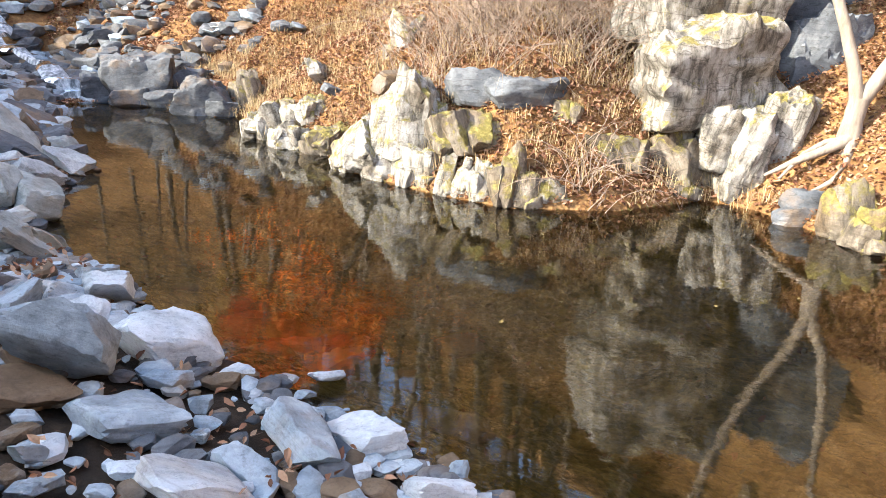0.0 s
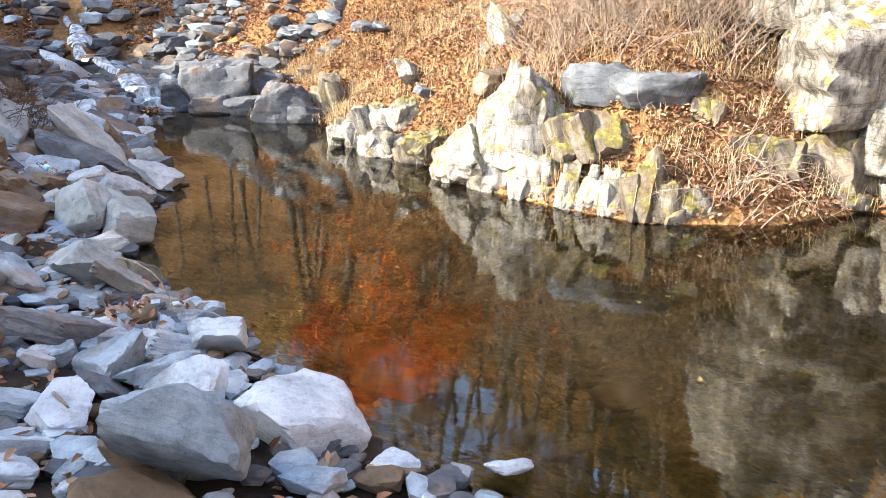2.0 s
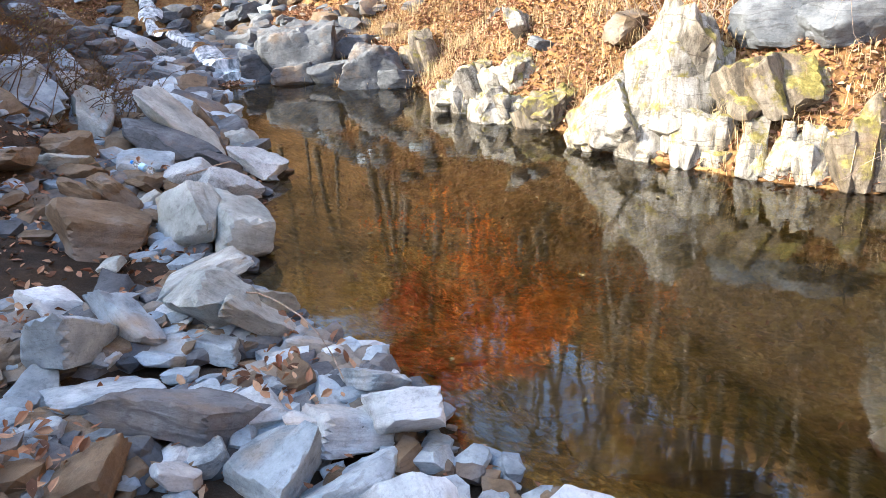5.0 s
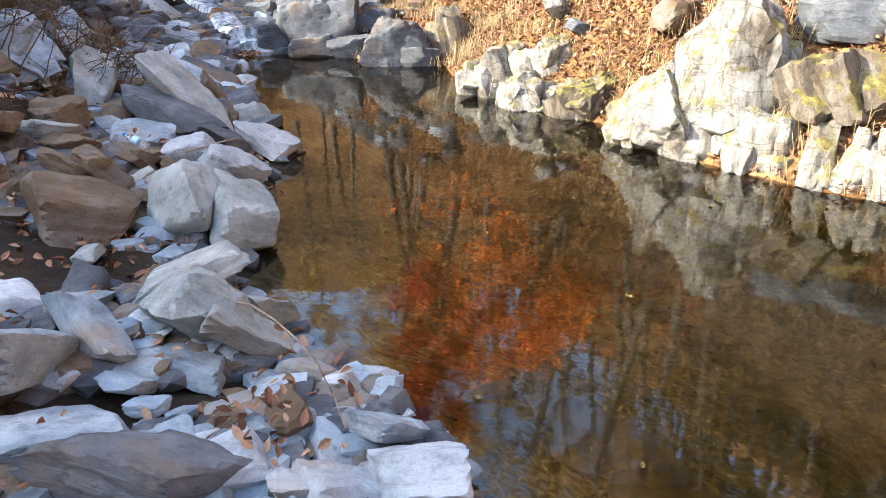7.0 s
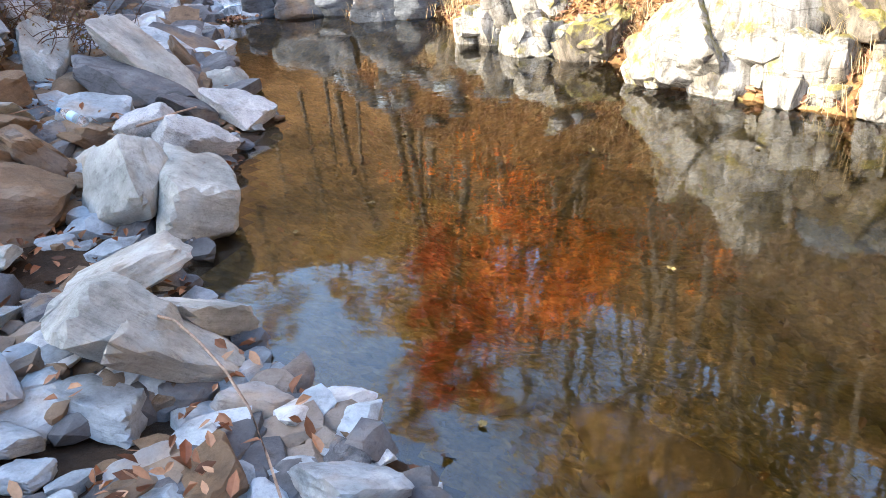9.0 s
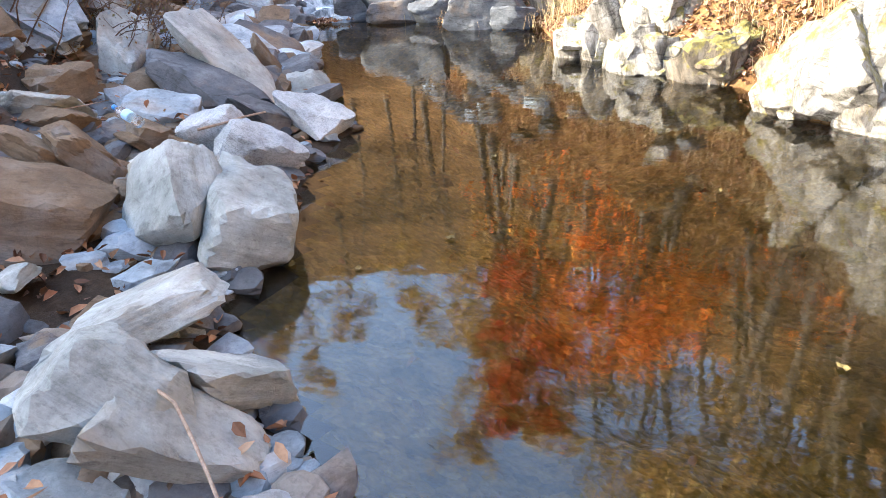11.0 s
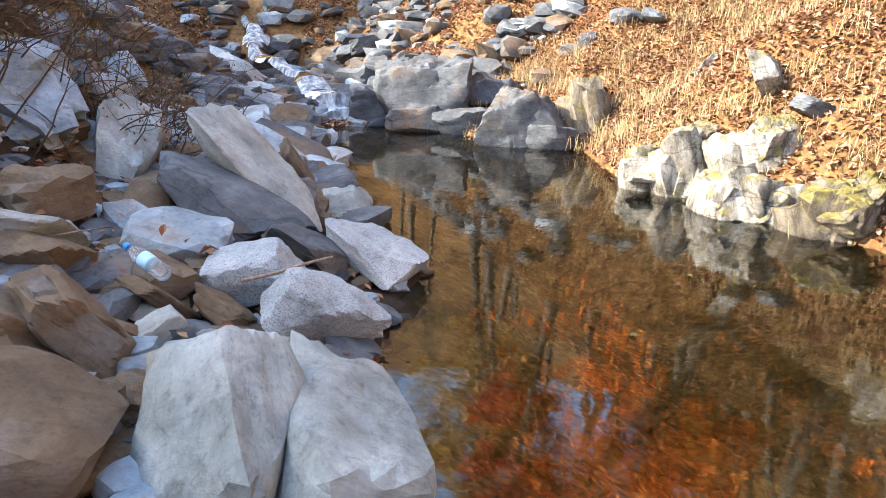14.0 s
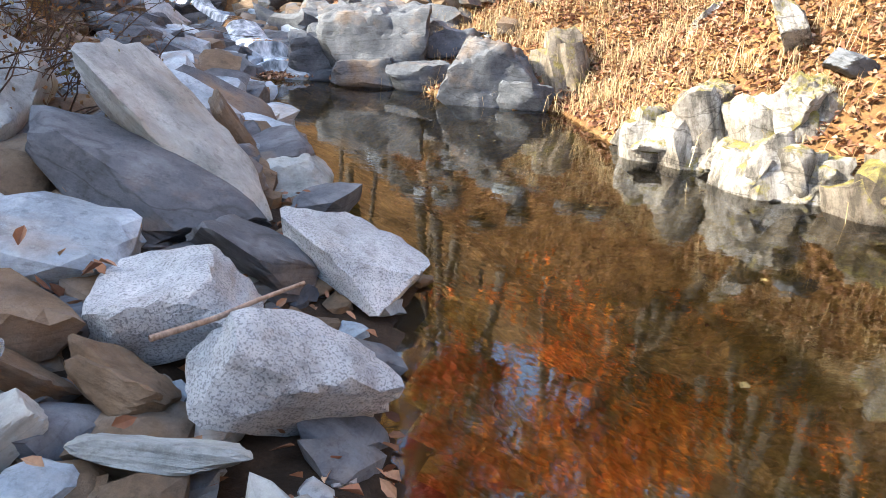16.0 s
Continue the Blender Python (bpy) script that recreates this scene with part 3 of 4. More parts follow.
boulder(-0.57, 4.08, 0.22, 0.46, 0.24, 0.16, 311, -9, -29, 2628, "g")
boulder(-0.55, 4.54, 0.06, 0.13, 0.11, 0.05, 323, 13, -2, 2643, "g")
boulder(0.07, 3.91, 0.12, 0.27, 0.26, 0.09, 306, 26, -18, 2664, "w")
boulder(-1.39, 4.02, 0.26, 0.44, 0.36, 0.16, 338, 6, -17, 2683, "g")
boulder(-0.72, 3.77, 0.23, 0.32, 0.14, 0.12, 333, -15, 4, 2707, "g")
boulder(-0.80, 3.48, 0.37, 0.33, 0.41, 0.09, 309, 13, -30, 2721, "w")
boulder(-1.56, 3.64, 0.31, 0.16, 0.11, 0.07, 66, -28, -11, 2741, "g")
boulder(-1.16, 3.63, 0.28, 0.14, 0.10, 0.05, 4, -1, -9, 2766, "w")

# ---- the sunlit bank ----
boulder(-3.51, 15.50, 0.97, 0.59, 0.31, 0.67, 65, -2, 29, 4002, "p")
boulder(-2.90, 13.96, 1.09, 0.52, 0.21, 0.36, 55, -31, -35, 4025, "p")
boulder(-2.57, 13.38, 0.88, 0.40, 0.34, 0.17, 46, -20, 10, 4047, "d")
boulder(-3.45, 13.73, 0.50, 0.34, 0.26, 0.25, 314, -10, 15, 4060, "m")
boulder(-2.91, 13.21, 0.57, 0.52, 0.35, 0.38, 72, 13, 17, 4082, "p")
boulder(-3.68, 13.42, 0.18, 0.61, 0.58, 0.26, 269, 9, 4, 4100, "p")
boulder(-3.27, 12.99, 0.17, 0.51, 0.45, 0.22, 337, 17, 14, 4120, "p")
boulder(-2.87, 12.63, 0.15, 0.45, 0.35, 0.23, 76, 7, 3, 4140, "p")
boulder(-4.12, 13.85, 0.09, 0.24, 0.18, 0.22, 1, -5, 7, 4165, "p")
boulder(-2.39, 12.15, 0.19, 0.48, 0.41, 0.23, 303, 1, 26, 4188, "m")
boulder(-1.40, 12.60, 1.15, 0.57, 0.37, 0.29, 46, 6, 10, 4423, "b")
boulder(-2.27, 12.18, 0.24, 0.57, 0.32, 0.34, 56, 10, 17, 4504, "m")
outcrop(-0.31, 10.04, 0.26, 0.26, 0.16, 0.54, 22, -5, -7, 203, "p")
outcrop(-0.08, 9.93, 0.26, 0.27, 0.17, 0.55, 14, -7, 4, 204, "p")
outcrop(0.16, 9.84, 0.25, 0.31, 0.17, 0.55, 17, 2, 0, 205, "p")
outcrop(0.51, 9.75, 0.33, 0.50, 0.33, 0.76, 11, -1, -7, 206, "m")
outcrop(-0.07, 10.51, 0.77, 0.85, 0.40, 0.61, 4, -8, -6, 207, "m")
outcrop(-0.00, 11.06, 1.24, 0.71, 0.34, 0.44, -2, -7, -2, 208, "d")
outcrop(0.58, 10.79, 1.24, 0.86, 0.41, 0.36, 8, 1, 0, 209, "d")
outcrop(0.97, 9.75, 0.17, 0.46, 0.17, 0.28, 15, -5, 8, 214, "p")
outcrop(-3.94, 13.41, 0.19, 0.48, 0.28, 0.54, 35, 5, 2, 219, "p")
outcrop(-3.54, 13.30, 0.27, 0.55, 0.36, 0.70, 10, 4, -4, 220, "p")
outcrop(-3.07, 12.59, 0.16, 0.77, 0.43, 0.49, 11, 2, 6, 221, "p")
outcrop(-2.95, 13.16, 0.53, 0.75, 0.35, 0.56, 21, 3, 0, 222, "p")
outcrop(-2.38, 12.24, 0.21, 0.68, 0.39, 0.57, 33, 7, -8, 223, "m")
outcrop(-5.03, 16.22, 0.51, 0.59, 0.52, 1.19, 21, -3, 2, 228, "m")
outcrop(-8.5, 16.75, 0.21, 0.92, 0.70, 0.61, 34, 3, 0, 229, "d")
outcrop(-7.75, 16.85, 0.40, 1.25, 0.9, 1.06, 19, 4, -5, 230, "d")
outcrop(-7.68, 16.29, 0.15, 0.73, 0.41, 0.36, 34, -8, -4, 231, "d")
outcrop(-6.96, 16.35, 0.14, 0.64, 0.36, 0.34, 19, 8, -1, 232, "d")
outcrop(-5.85, 15.77, 0.28, 0.87, 0.65, 0.80, 30, 0, -1, 233, "d")
outcrop(-5.39, 15.59, 0.11, 0.59, 0.34, 0.32, 20, -3, 5, 234, "d")
outcrop(-0.98, 11.1, 0.78, 0.85, 0.9, 1.3, 18, 6, 14, 501, "p")
outcrop(-1.42, 11.05, 0.42, 0.75, 0.8, 0.85, 12, 4, 22, 502, "p")
outcrop(-1.75, 11.12, 0.18, 0.4, 0.5, 0.42, 20, 2, 20, 503, "p")
outcrop(-0.72, 10.42, 0.3, 0.5, 0.35, 0.62, 8, 18, 2, 504, "p")
outcrop(-1.25, 10.72, 0.22, 0.6, 0.4, 0.45, 20, 8, 10, 505, "p")
outcrop(1.16, 10.66, 1.09, 0.35, 0.16, 0.34, -1, -7, 2, 210, "m")
outcrop(1.87, 10.53, 0.65, 0.90, 0.42, 0.52, 5, 3, -4, 211, "m")
outcrop(2.86, 11.04, 0.54, 0.92, 0.52, 0.81, 23, 4, 4, 212, "m")
outcrop(2.78, 10.59, 0.15, 0.51, 0.19, 0.26, 9, 8, 4, 213, "m")
outcrop(-6.73, 17.21, 0.56, 0.60, 0.34, 0.33, 30, -5, -5, 235, "d")
outcrop(4.31, 9.28, 0.37, 0.58, 0.38, 0.73, 7, 2, 2, 236, "m")
outcrop(4.39, 8.84, 0.21, 0.51, 0.29, 0.48, 9, -1, 6, 237, "m")
outcrop(3.93, 9.74, 0.07, 0.47, 0.22, 0.23, 13, -3, -6, 238, "d")
outcrop(4.11, 9.83, 0.25, 0.50, 0.24, 0.27, -2, -2, 6, 239, "d")

# ---- the cliff and the pillar ----
cliff = new("cliff")
cliff.location = (3.6, 11.2, 0.4)
tagged(cliff, "tall pale fractured cliff in raking sunlight", "cliff")


def cliff_block(x, y, z, wide, deep, high, yaw, lean, seed, tone):
    v, f = rock_shape((wide * 1.1, deep * 1.1, high * 1.05), seed, 5, 90, 18, 0.12, 0.12)
    ob = mesh_object("block", v, f, ROCKS[tone], True, cliff, "", 30)
    ob.matrix_local = pose(x - 3.6, y - 11.2, z - 0.4, 0, lean, yaw)


cliff_block(2.98, 12.14, 3.30, 1.93, 1.43, 2.74, 12, 3, 310, "p")
cliff_block(3.16, 11.49, 1.59, 1.72, 1.27, 1.55, 18, -4, 311, "p")
cliff_block(2.85, 11.23, 1.26, 0.70, 0.50, 0.96, 30, 12, 312, "p")
cliff_block(3.25, 10.89, 0.78, 0.60, 0.50, 0.82, 10, 14, 313, "p")
cliff_block(3.59, 10.80, 0.60, 0.54, 0.50, 1.20, 20, 16, 314, "p")
cliff_block(4.00, 11.03, 0.77, 0.61, 0.50, 1.24, -6, 10, 315, "p")
# recess of the same cliff: its shade is painted with the dark slate tone
cliff_block(4.50, 12.83, 3.25, 1.11, 0.72, 3.43, 0, -2, 316, "d")
cliff_block(4.83, 12.08, 1.28, 1.14, 0.63, 2.15, 8, 2, 317, "d")
cliff_block(6.01, 13.47, 3.14, 1.67, 0.93, 4.17, -5, 0, 318, "d")
outcrop(-1.35, 13.5, 1.5, 0.5, 0.45, 2.2, 20, 0, 3, 306, "p")

# ---- stones ----
stone_rng = random.Random(11)
STONES = [rock_shape((1, 0.7 + 0.06 * (i % 4), 0.32 + 0.07 * (i % 5)), 400 + i, 3, 60, 7) for i in range(14)]
LOW_STONES = [rock_shape((1, 0.7 + 0.06 * (i % 4), 0.32 + 0.07 * (i % 5)), 450 + i, 2, 60, 7) for i in range(14)]
STONE_DATA = []
for i, (v, f) in enumerate(STONES):
    for tone in "gwbdu":
        d = bpy.data.meshes.new("stone")
        d.from_pydata([tuple(q) for q in v], [], f)
        d.materials.append(ROCKS[tone])
        d.shade_smooth()
        d.set_sharp_from_angle(angle=radians(28))
        STONE_DATA.append((tone, d))


REST = {tone: [] for tone in "gwbdu"}


def stone(x, y, z, size, rng, tones="ggggwwdb", single=True, words=""):
    """One loose stone: an object of its own, or one of the joined rest."""
    tone = rng.choice(tones)
    k = rng.randrange(len(STONES))
    m = pose(x, y, z, rng.uniform(-16, 16), rng.uniform(-16, 16), rng.uniform(0, 360)) @ Matrix.Diagonal((size, size, size, 1))
    if not single:
        REST[tone].append((k, m))
        return
    ob = new("stone", [d for t, d in STONE_DATA if t == tone][k])
    ob.matrix_world = m
    plain = {"g": "small blue-grey slate stone on the bank", "w": "small pale grey stone on the bank", "b": "small rusty brown stone on the bank", "d": "small dark slate stone on the bank"}
    tagged(ob, words or plain[tone], "stone", "loose stones on the bank")


def join_rest():
    for tone, items in REST.items():
        if not items:
            continue
        verts, faces = [], []
        for k, m in items:
            v, f = LOW_STONES[k]
            n = len(verts)
            a = np.array(m)
            verts += (v @ a[:3, :3].T + a[:3, 3]).tolist()
            faces += [(q[0] + n, q[1] + n, q[2] + n) for q in f]
        tagged(mesh_object("loose_stones", verts, faces, ROCKS[tone], crisp=28), "many loose stones scattered along the stream", "stones", kind="stuff")


def along_left(rng, lo, hi, near, far):
    while True:
        k = rng.uniform(lo, hi)
        i = int(k)
        (ax, ay), (bx, by) = LEFT_SHORE[i], LEFT_SHORE[i + 1]
        x, y = ax + (k - i) * (bx - ax), ay + (k - i) * (by - ay)
        nx, ny = -(by - ay), bx - ax
        d = rng.uniform(near, far)
        q = math.hypot(nx, ny)
        x, y = x + nx / q * d, y + ny / q * d
        if not in_pool(np.array([x]), np.array([y]))[0]:
            return x, y


for k in range(1500):
    x, y = along_left(stone_rng, 1.9, 9.0, 0.0, 2.4)
    size = stone_rng.choice((0.04, 0.05, 0.07, 0.09, 0.12, 0.17))
    stone(x, y, z_at(x, y) + size * 0.12 + 0.03, size, stone_rng, "gggddbbw", k < 150)
for k in range(900):
    x, y = along_left(stone_rng, 9.0, 17.9, 0.0, 3.8)
    size = stone_rng.choice((0.06, 0.08, 0.1, 0.13, 0.17, 0.22) if y < 10.6 else (0.12, 0.16, 0.22, 0.3, 0.42, 0.5))
    stone(x, y, z_at(x, y) + size * 0.1, size, stone_rng, "ggddbb", k < 70)

# darker stones filling the hollows between the boulders
for k in range(800):
    x, y = along_left(stone_rng, 6.0, 14.0, 0.15, 2.6)
    size = stone_rng.choice((0.08, 0.11, 0.15, 0.2, 0.26))
    stone(x, y, z_at(x, y) + size * 0.06, size, stone_rng, "bbddg", k < 80)

# rocks heaped up the cascade
for n in range(560):
    k = stone_rng.uniform(0.6, 4.9)
    i = int(k)
    a, b = Vector(STREAM[i]), Vector(STREAM[i + 1])
    p = a.lerp(b, k - i)
    away = stone_rng.uniform(0.3, 1.1) if stone_rng.random() < 0.5 else stone_rng.uniform(0.8, 4.5)
    side = Vector((-(b - a).y, (b - a).x, 0)).normalized() * stone_rng.choice((-1, 1)) * away
    x, y = p.x + side.x, p.y + side.y
    if y < 15.9 and x > -8.9:
        continue
    size = stone_rng.choice((0.2, 0.3, 0.45, 0.6)) * (0.75 + 0.2 * i)
    stone(x, y, z_at(x, y) + size * 0.12, size, stone_rng, "ddddg" if away < 1.2 else "dddgb", n < 70, "angular rock heaped beside the small cascade")

# stones under the water
for _ in range(60):
    x, y = stone_rng.uniform(-6, 4.5), stone_rng.uniform(2.5, 15.5)
    if not in_pool(np.array([x]), np.array([y]))[0]:
        continue
    size = stone_rng.choice((0.12, 0.2, 0.3, 0.45))
    z = z_at(x, y)
    if z + size * 0.25 < -0.03:
        stone(x, y, z + size * 0.06, size, stone_rng, "u", False)
boulder(-1.26, 6.22, -0.33, 0.90, 0.37, 0.15, 10, -3, -4, 600, "u")
boulder(-0.64, 5.89, -0.38, 0.36, 0.22, 0.12, -6, 0, -1, 601, "u")
boulder(-1.24, 5.46, -0.28, 0.22, 0.23, 0.12, 35, 3, 2, 602, "u")
boulder(-0.98, 5.49, -0.33, 0.19, 0.17, 0.12, -21, -3, 5, 603, "u")
boulder(-0.95, 5.89, -0.36, 0.20, 0.15, 0.12, -12, 0, -4, 604, "u")
boulder(-1.88, 6.69, -0.43, 0.81, 0.57, 0.23, -30, 3, -1, 605, "u")
boulder(-2.44, 6.53, -0.23, 0.31, 0.14, 0.12, 7, -3, 2, 606, "u")
boulder(-1.28, 5.66, -0.23, 0.35, 0.19, 0.12, 27, 0, 5, 607, "u")
boulder(-0.86, 5.78, -0.33, 0.72, 0.24, 0.12, 38, 3, -4, 608, "u")
boulder(-0.34, 5.74, -0.38, 0.27, 0.14, 0.12, 15, -3, -1, 609, "u")
boulder(-2.38, 6.83, -0.28, 0.22, 0.13, 0.12, 41, 0, 2, 610, "u")
boulder(0.02, 5.08, -0.28, 0.56, 0.28, 0.12, -4, 3, 5, 611, "u")
boulder(0.26, 4.85, -0.38, 0.57, 0.26, 0.12, 9, -3, -4, 612, "u")

# ---- cascade water ----
def chute(k0, k1, seed):
    """One stretch of the falling stream: flat runs, then short steep drops, with a lumpy surface."""
    verts, faces, steep, steps, cols = [], [], [], 70, 15
    for s in range(steps + 1):
        k = k0 + s / steps * (k1 - k0)
        i = int(k)
        a, b = Vector(STREAM[i]), Vector(STREAM[i + 1])
        p = a.lerp(b, k - i)
        side = Vector((-(b - a).y, (b - a).x, 0)).normalized()
        part = p.z / 0.24 % 1
        stair = 0.24 * (math.floor(p.z / 0.24) + (part / 0.3) ** 2 * 0.9 if part < 0.3 else math.floor(p.z / 0.24) + 0.9 + 0.1 * (part - 0.3) / 0.7)
        stair = max(stair, 0.0)
        steep.append(part < 0.3 or part > 0.75)
        half = (0.4 if k < 2 else 0.2) + 0.1 * math.sin(k * 5.3 + seed) + 0.06 * noise.noise(Vector((k * 9, seed, 0)))
        drift = 0.16 * math.sin(k * 4.0) + 0.08 * noise.noise(Vector((k * 5, 3, seed)))
        for j in range(cols):
            u = j / (cols - 1) * 2 - 1
            q = p + side * (u * half + drift)
            lump = 0.018 * noise.noise(Vector((q.x * 7, q.y * 7, seed))) + 0.012 * noise.noise(Vector((q.x * 26, q.y * 26, seed)))
            verts.append((q.x, q.y, stair - 0.03 + lump - 0.12 * u ** 4))
    for s in range(steps):
        for j in range(cols - 1):
            n = s * cols + j
            faces.append((n, n + 1, n + cols + 1, n + cols))
    return verts, faces, [0 if steep[n // (cols - 1)] else 1 for n in range(len(faces))]


cascade = new("cascade")
cascade.location = (-10, 17, 0)
tagged(cascade, "white water tumbling down a small stepped cascade", "water", kind="structure")
for k0, k1, seed in ((0.0, 1.0, 1), (1.0, 2.0, 2), (2.0, 3.0, 3), (3.0, 4.0, 4), (4.0, 4.95, 5)):
    v, f, marks = chute(k0, k1, seed)
    run = mesh_object("chute", [(a + 10, b - 17, c) for a, b, c in v], f, FOAM, True, cascade)
    run.data.materials.append(STREAM_WATER)
    run.data.polygons.foreach_set("material_index", marks)

for n in range(520):
    k = stone_rng.uniform(0.6, 4.9)
    i = int(k)
    a, b = Vector(STREAM[i]), Vector(STREAM[i + 1])
    p = a.lerp(b, k - i) + Vector((-(b - a).y, (b - a).x, 0)).normalized() * stone_rng.choice((-1, 1)) * stone_rng.uniform(0.6, 5.0)
    if p.y > 16.3 or p.x < -9.2:
        size = stone_rng.choice((0.25, 0.35, 0.5, 0.7))
        stone(p.x, p.y, z_at(p.x, p.y) + size * 0.1, size, stone_rng, "ddddgb", False)
join_rest()

# slabs heaped along the far bank and beside the cascade
heap_rng = random.Random(77)
for n in range(46):
    x, y = along_left(heap_rng, 10.3, 14.6, 1.25, 3.6)
    size = heap_rng.uniform(0.25, 0.62)
    boulder(x, y, z_at(x, y) + size * 0.1, size, size * heap_rng.uniform(0.5, 0.8), size * heap_rng.uniform(0.25, 0.45), heap_rng.uniform(-60, 30), heap_rng.uniform(-30, 5), heap_rng.uniform(-20, 20), 900 + n, heap_rng.choice("bbbbgd"), 3)
for n in range(60):
    x, y = along_left(heap_rng, 14.2, 17.95, 0.15, 3.2)
    size = heap_rng.uniform(0.4, 0.95)
    boulder(x, y, z_at(x, y) + size * 0.14, size, size * heap_rng.uniform(0.5, 0.75), size * heap_rng.uniform(0.22, 0.4), heap_rng.uniform(-70, 20), heap_rng.uniform(-30, 5), heap_rng.uniform(-20, 20), 700 + n, heap_rng.choice("ggdddb"), 3)
for n in range(80):
    k = heap_rng.uniform(0.6, 4.6)
    i = int(k)
    a, b = Vector(STREAM[i]), Vector(STREAM[i + 1])
    p = a.lerp(b, k - i) + Vector((-(b - a).y, (b - a).x, 0)).normalized() * heap_rng.choice((-1, 1)) * heap_rng.uniform(0.8, 2.6)
    if p.y < 16.1 and p.x > -8.9:
        continue
    size = heap_rng.uniform(0.4, 0.9) * (1 + 0.1 * i)
    boulder(p.x, p.y, z_at(p.x, p.y) + size * 0.14, size, size * heap_rng.uniform(0.55, 0.8), size * heap_rng.uniform(0.3, 0.5), heap_rng.uniform(0, 180), heap_rng.uniform(-15, 15), heap_rng.uniform(-15, 15), 800 + n, heap_rng.choice("ddddgb"), 3)


# ---- leaves, grass, twigs ----
def leaf_heap(name, spots, material, size, label, category, rng, lift=0.012):
    """Many curled leaves lying about, in one mesh."""
    verts, faces = [], []
    for x, y, z in spots:
        s = size * rng.uniform(0.6, 1.3)
        m = pose(x, y, z + lift + rng.uniform(0, 0.03), rng.uniform(-48, 48), rng.uniform(-48, 48), rng.uniform(0, 360))
        n = len(verts)
        curl = rng.uniform(-0.1, 0.45) * s
        for u, v, w in ((-0.5, 0, 0.2), (-0.2, -0.27, 1), (0.18, -0.2, 0.8), (0.55, 0.04, 0.5), (0.15, 0.24, 0.9), (-0.25, 0.22, 1)):
            verts.append((m @ Vector((u * s, v * s, w * curl))).to_tuple())
        faces += [(n, n + 1, n + 2), (n, n + 2, n + 3), (n, n + 3, n + 4), (n, n + 4, n + 5)]
    return tagged(mesh_object(name, verts, faces, material, False), label, category, kind="stuff")


leaf_rng = random.Random(5)
spots = []
lx = np.array([leaf_rng.uniform(-13, 6.5) for _ in range(210000)])
ly = np.array([leaf_rng.uniform(8.3, 23) for _ in range(210000)])
keep = ~in_pool(lx, ly)
away_left = shore_distance(lx, ly, LEFT_SHORE)
away_right = shore_distance(lx, ly, END_SHORE + RIGHT_SHORE)
keep &= (away_right < away_left) & (wobble(lx, ly, 1.6, 6) > -0.75)
lx, ly = lx[keep], ly[keep]
lz = ground_height(lx, ly)
leaf_heap("fallen_leaves", zip(lx, ly, lz), LITTER, 0.068, "dry brown leaves covering the sunlit slope", "leaves", leaf_rng, 0.03)

lx = np.array([leaf_rng.uniform(-20, -8.5) for _ in range(60000)])
ly = np.array([leaf_rng.uniform(14.5, 29) for _ in range(60000)])
keep = ~in_pool(lx, ly) & (shore_distance(lx, ly, [p[:2] for p in STREAM]) > 0.9) & (wobble(lx, ly, 1.3, 3) > -0.3)
lx, ly = lx[keep], ly[keep]
leaf_heap("fallen_leaves", zip(lx, ly, ground_height(lx, ly)), LITTER, 0.09, "dry brown leaves strewn beside the cascade", "leaves", leaf_rng, 0.03)

lx = np.array([leaf_rng.uniform(-9.5, 1) for _ in range(16000)])
ly = np.array([leaf_rng.uniform(3, 15) for _ in range(16000)])
keep = ~in_pool(lx, ly) & (shore_distance(lx, ly, LEFT_SHORE) < shore_distance(lx, ly, RIGHT_SHORE)) & (wobble(lx, ly, 2.4, 9) > 0.05)
lx, ly = lx[keep], ly[keep]
leaf_heap("fallen_leaves", zip(lx, ly, ground_height(lx, ly)), LITTER, 0.06, "dry brown leaves caught between shaded stones", "leaves", leaf_rng, 0.015)

lx = np.array([leaf_rng.uniform(-6, 5) for _ in range(2200)])
ly = np.array([leaf_rng.uniform(2, 16) for _ in range(2200)])
keep = in_pool(lx, ly)
lx, ly = lx[keep], ly[keep]
leaf_heap("sunken_leaves", zip(lx, ly, ground_height(lx, ly) + 0.02), SUNKEN, 0.06, "sodden leaves lying on the stream bed", "leaves", leaf_rng, 0.02)


def tube(verts, faces, points, radii, sides=4):
    base = len(verts)
    for i, p in enumerate(points):
        d = (points[min(i + 1, len(points) - 1)] - points[max(i - 1, 0)]).normalized()
        a = d.orthogonal().normalized()
        b = d.cross(a)
        for s in range(sides):
            w = 2 * math.pi * s / sides
            verts.append((p + (a * math.cos(w) + b * math.sin(w)) * radii[i]).to_tuple())
    for i in range(len(points) - 1):
        for s in range(sides):
            t = (s + 1) % sides
            faces.append((base + i * sides + s, base + i * sides + t, base + (i + 1) * sides + t, base + (i + 1) * sides + s))


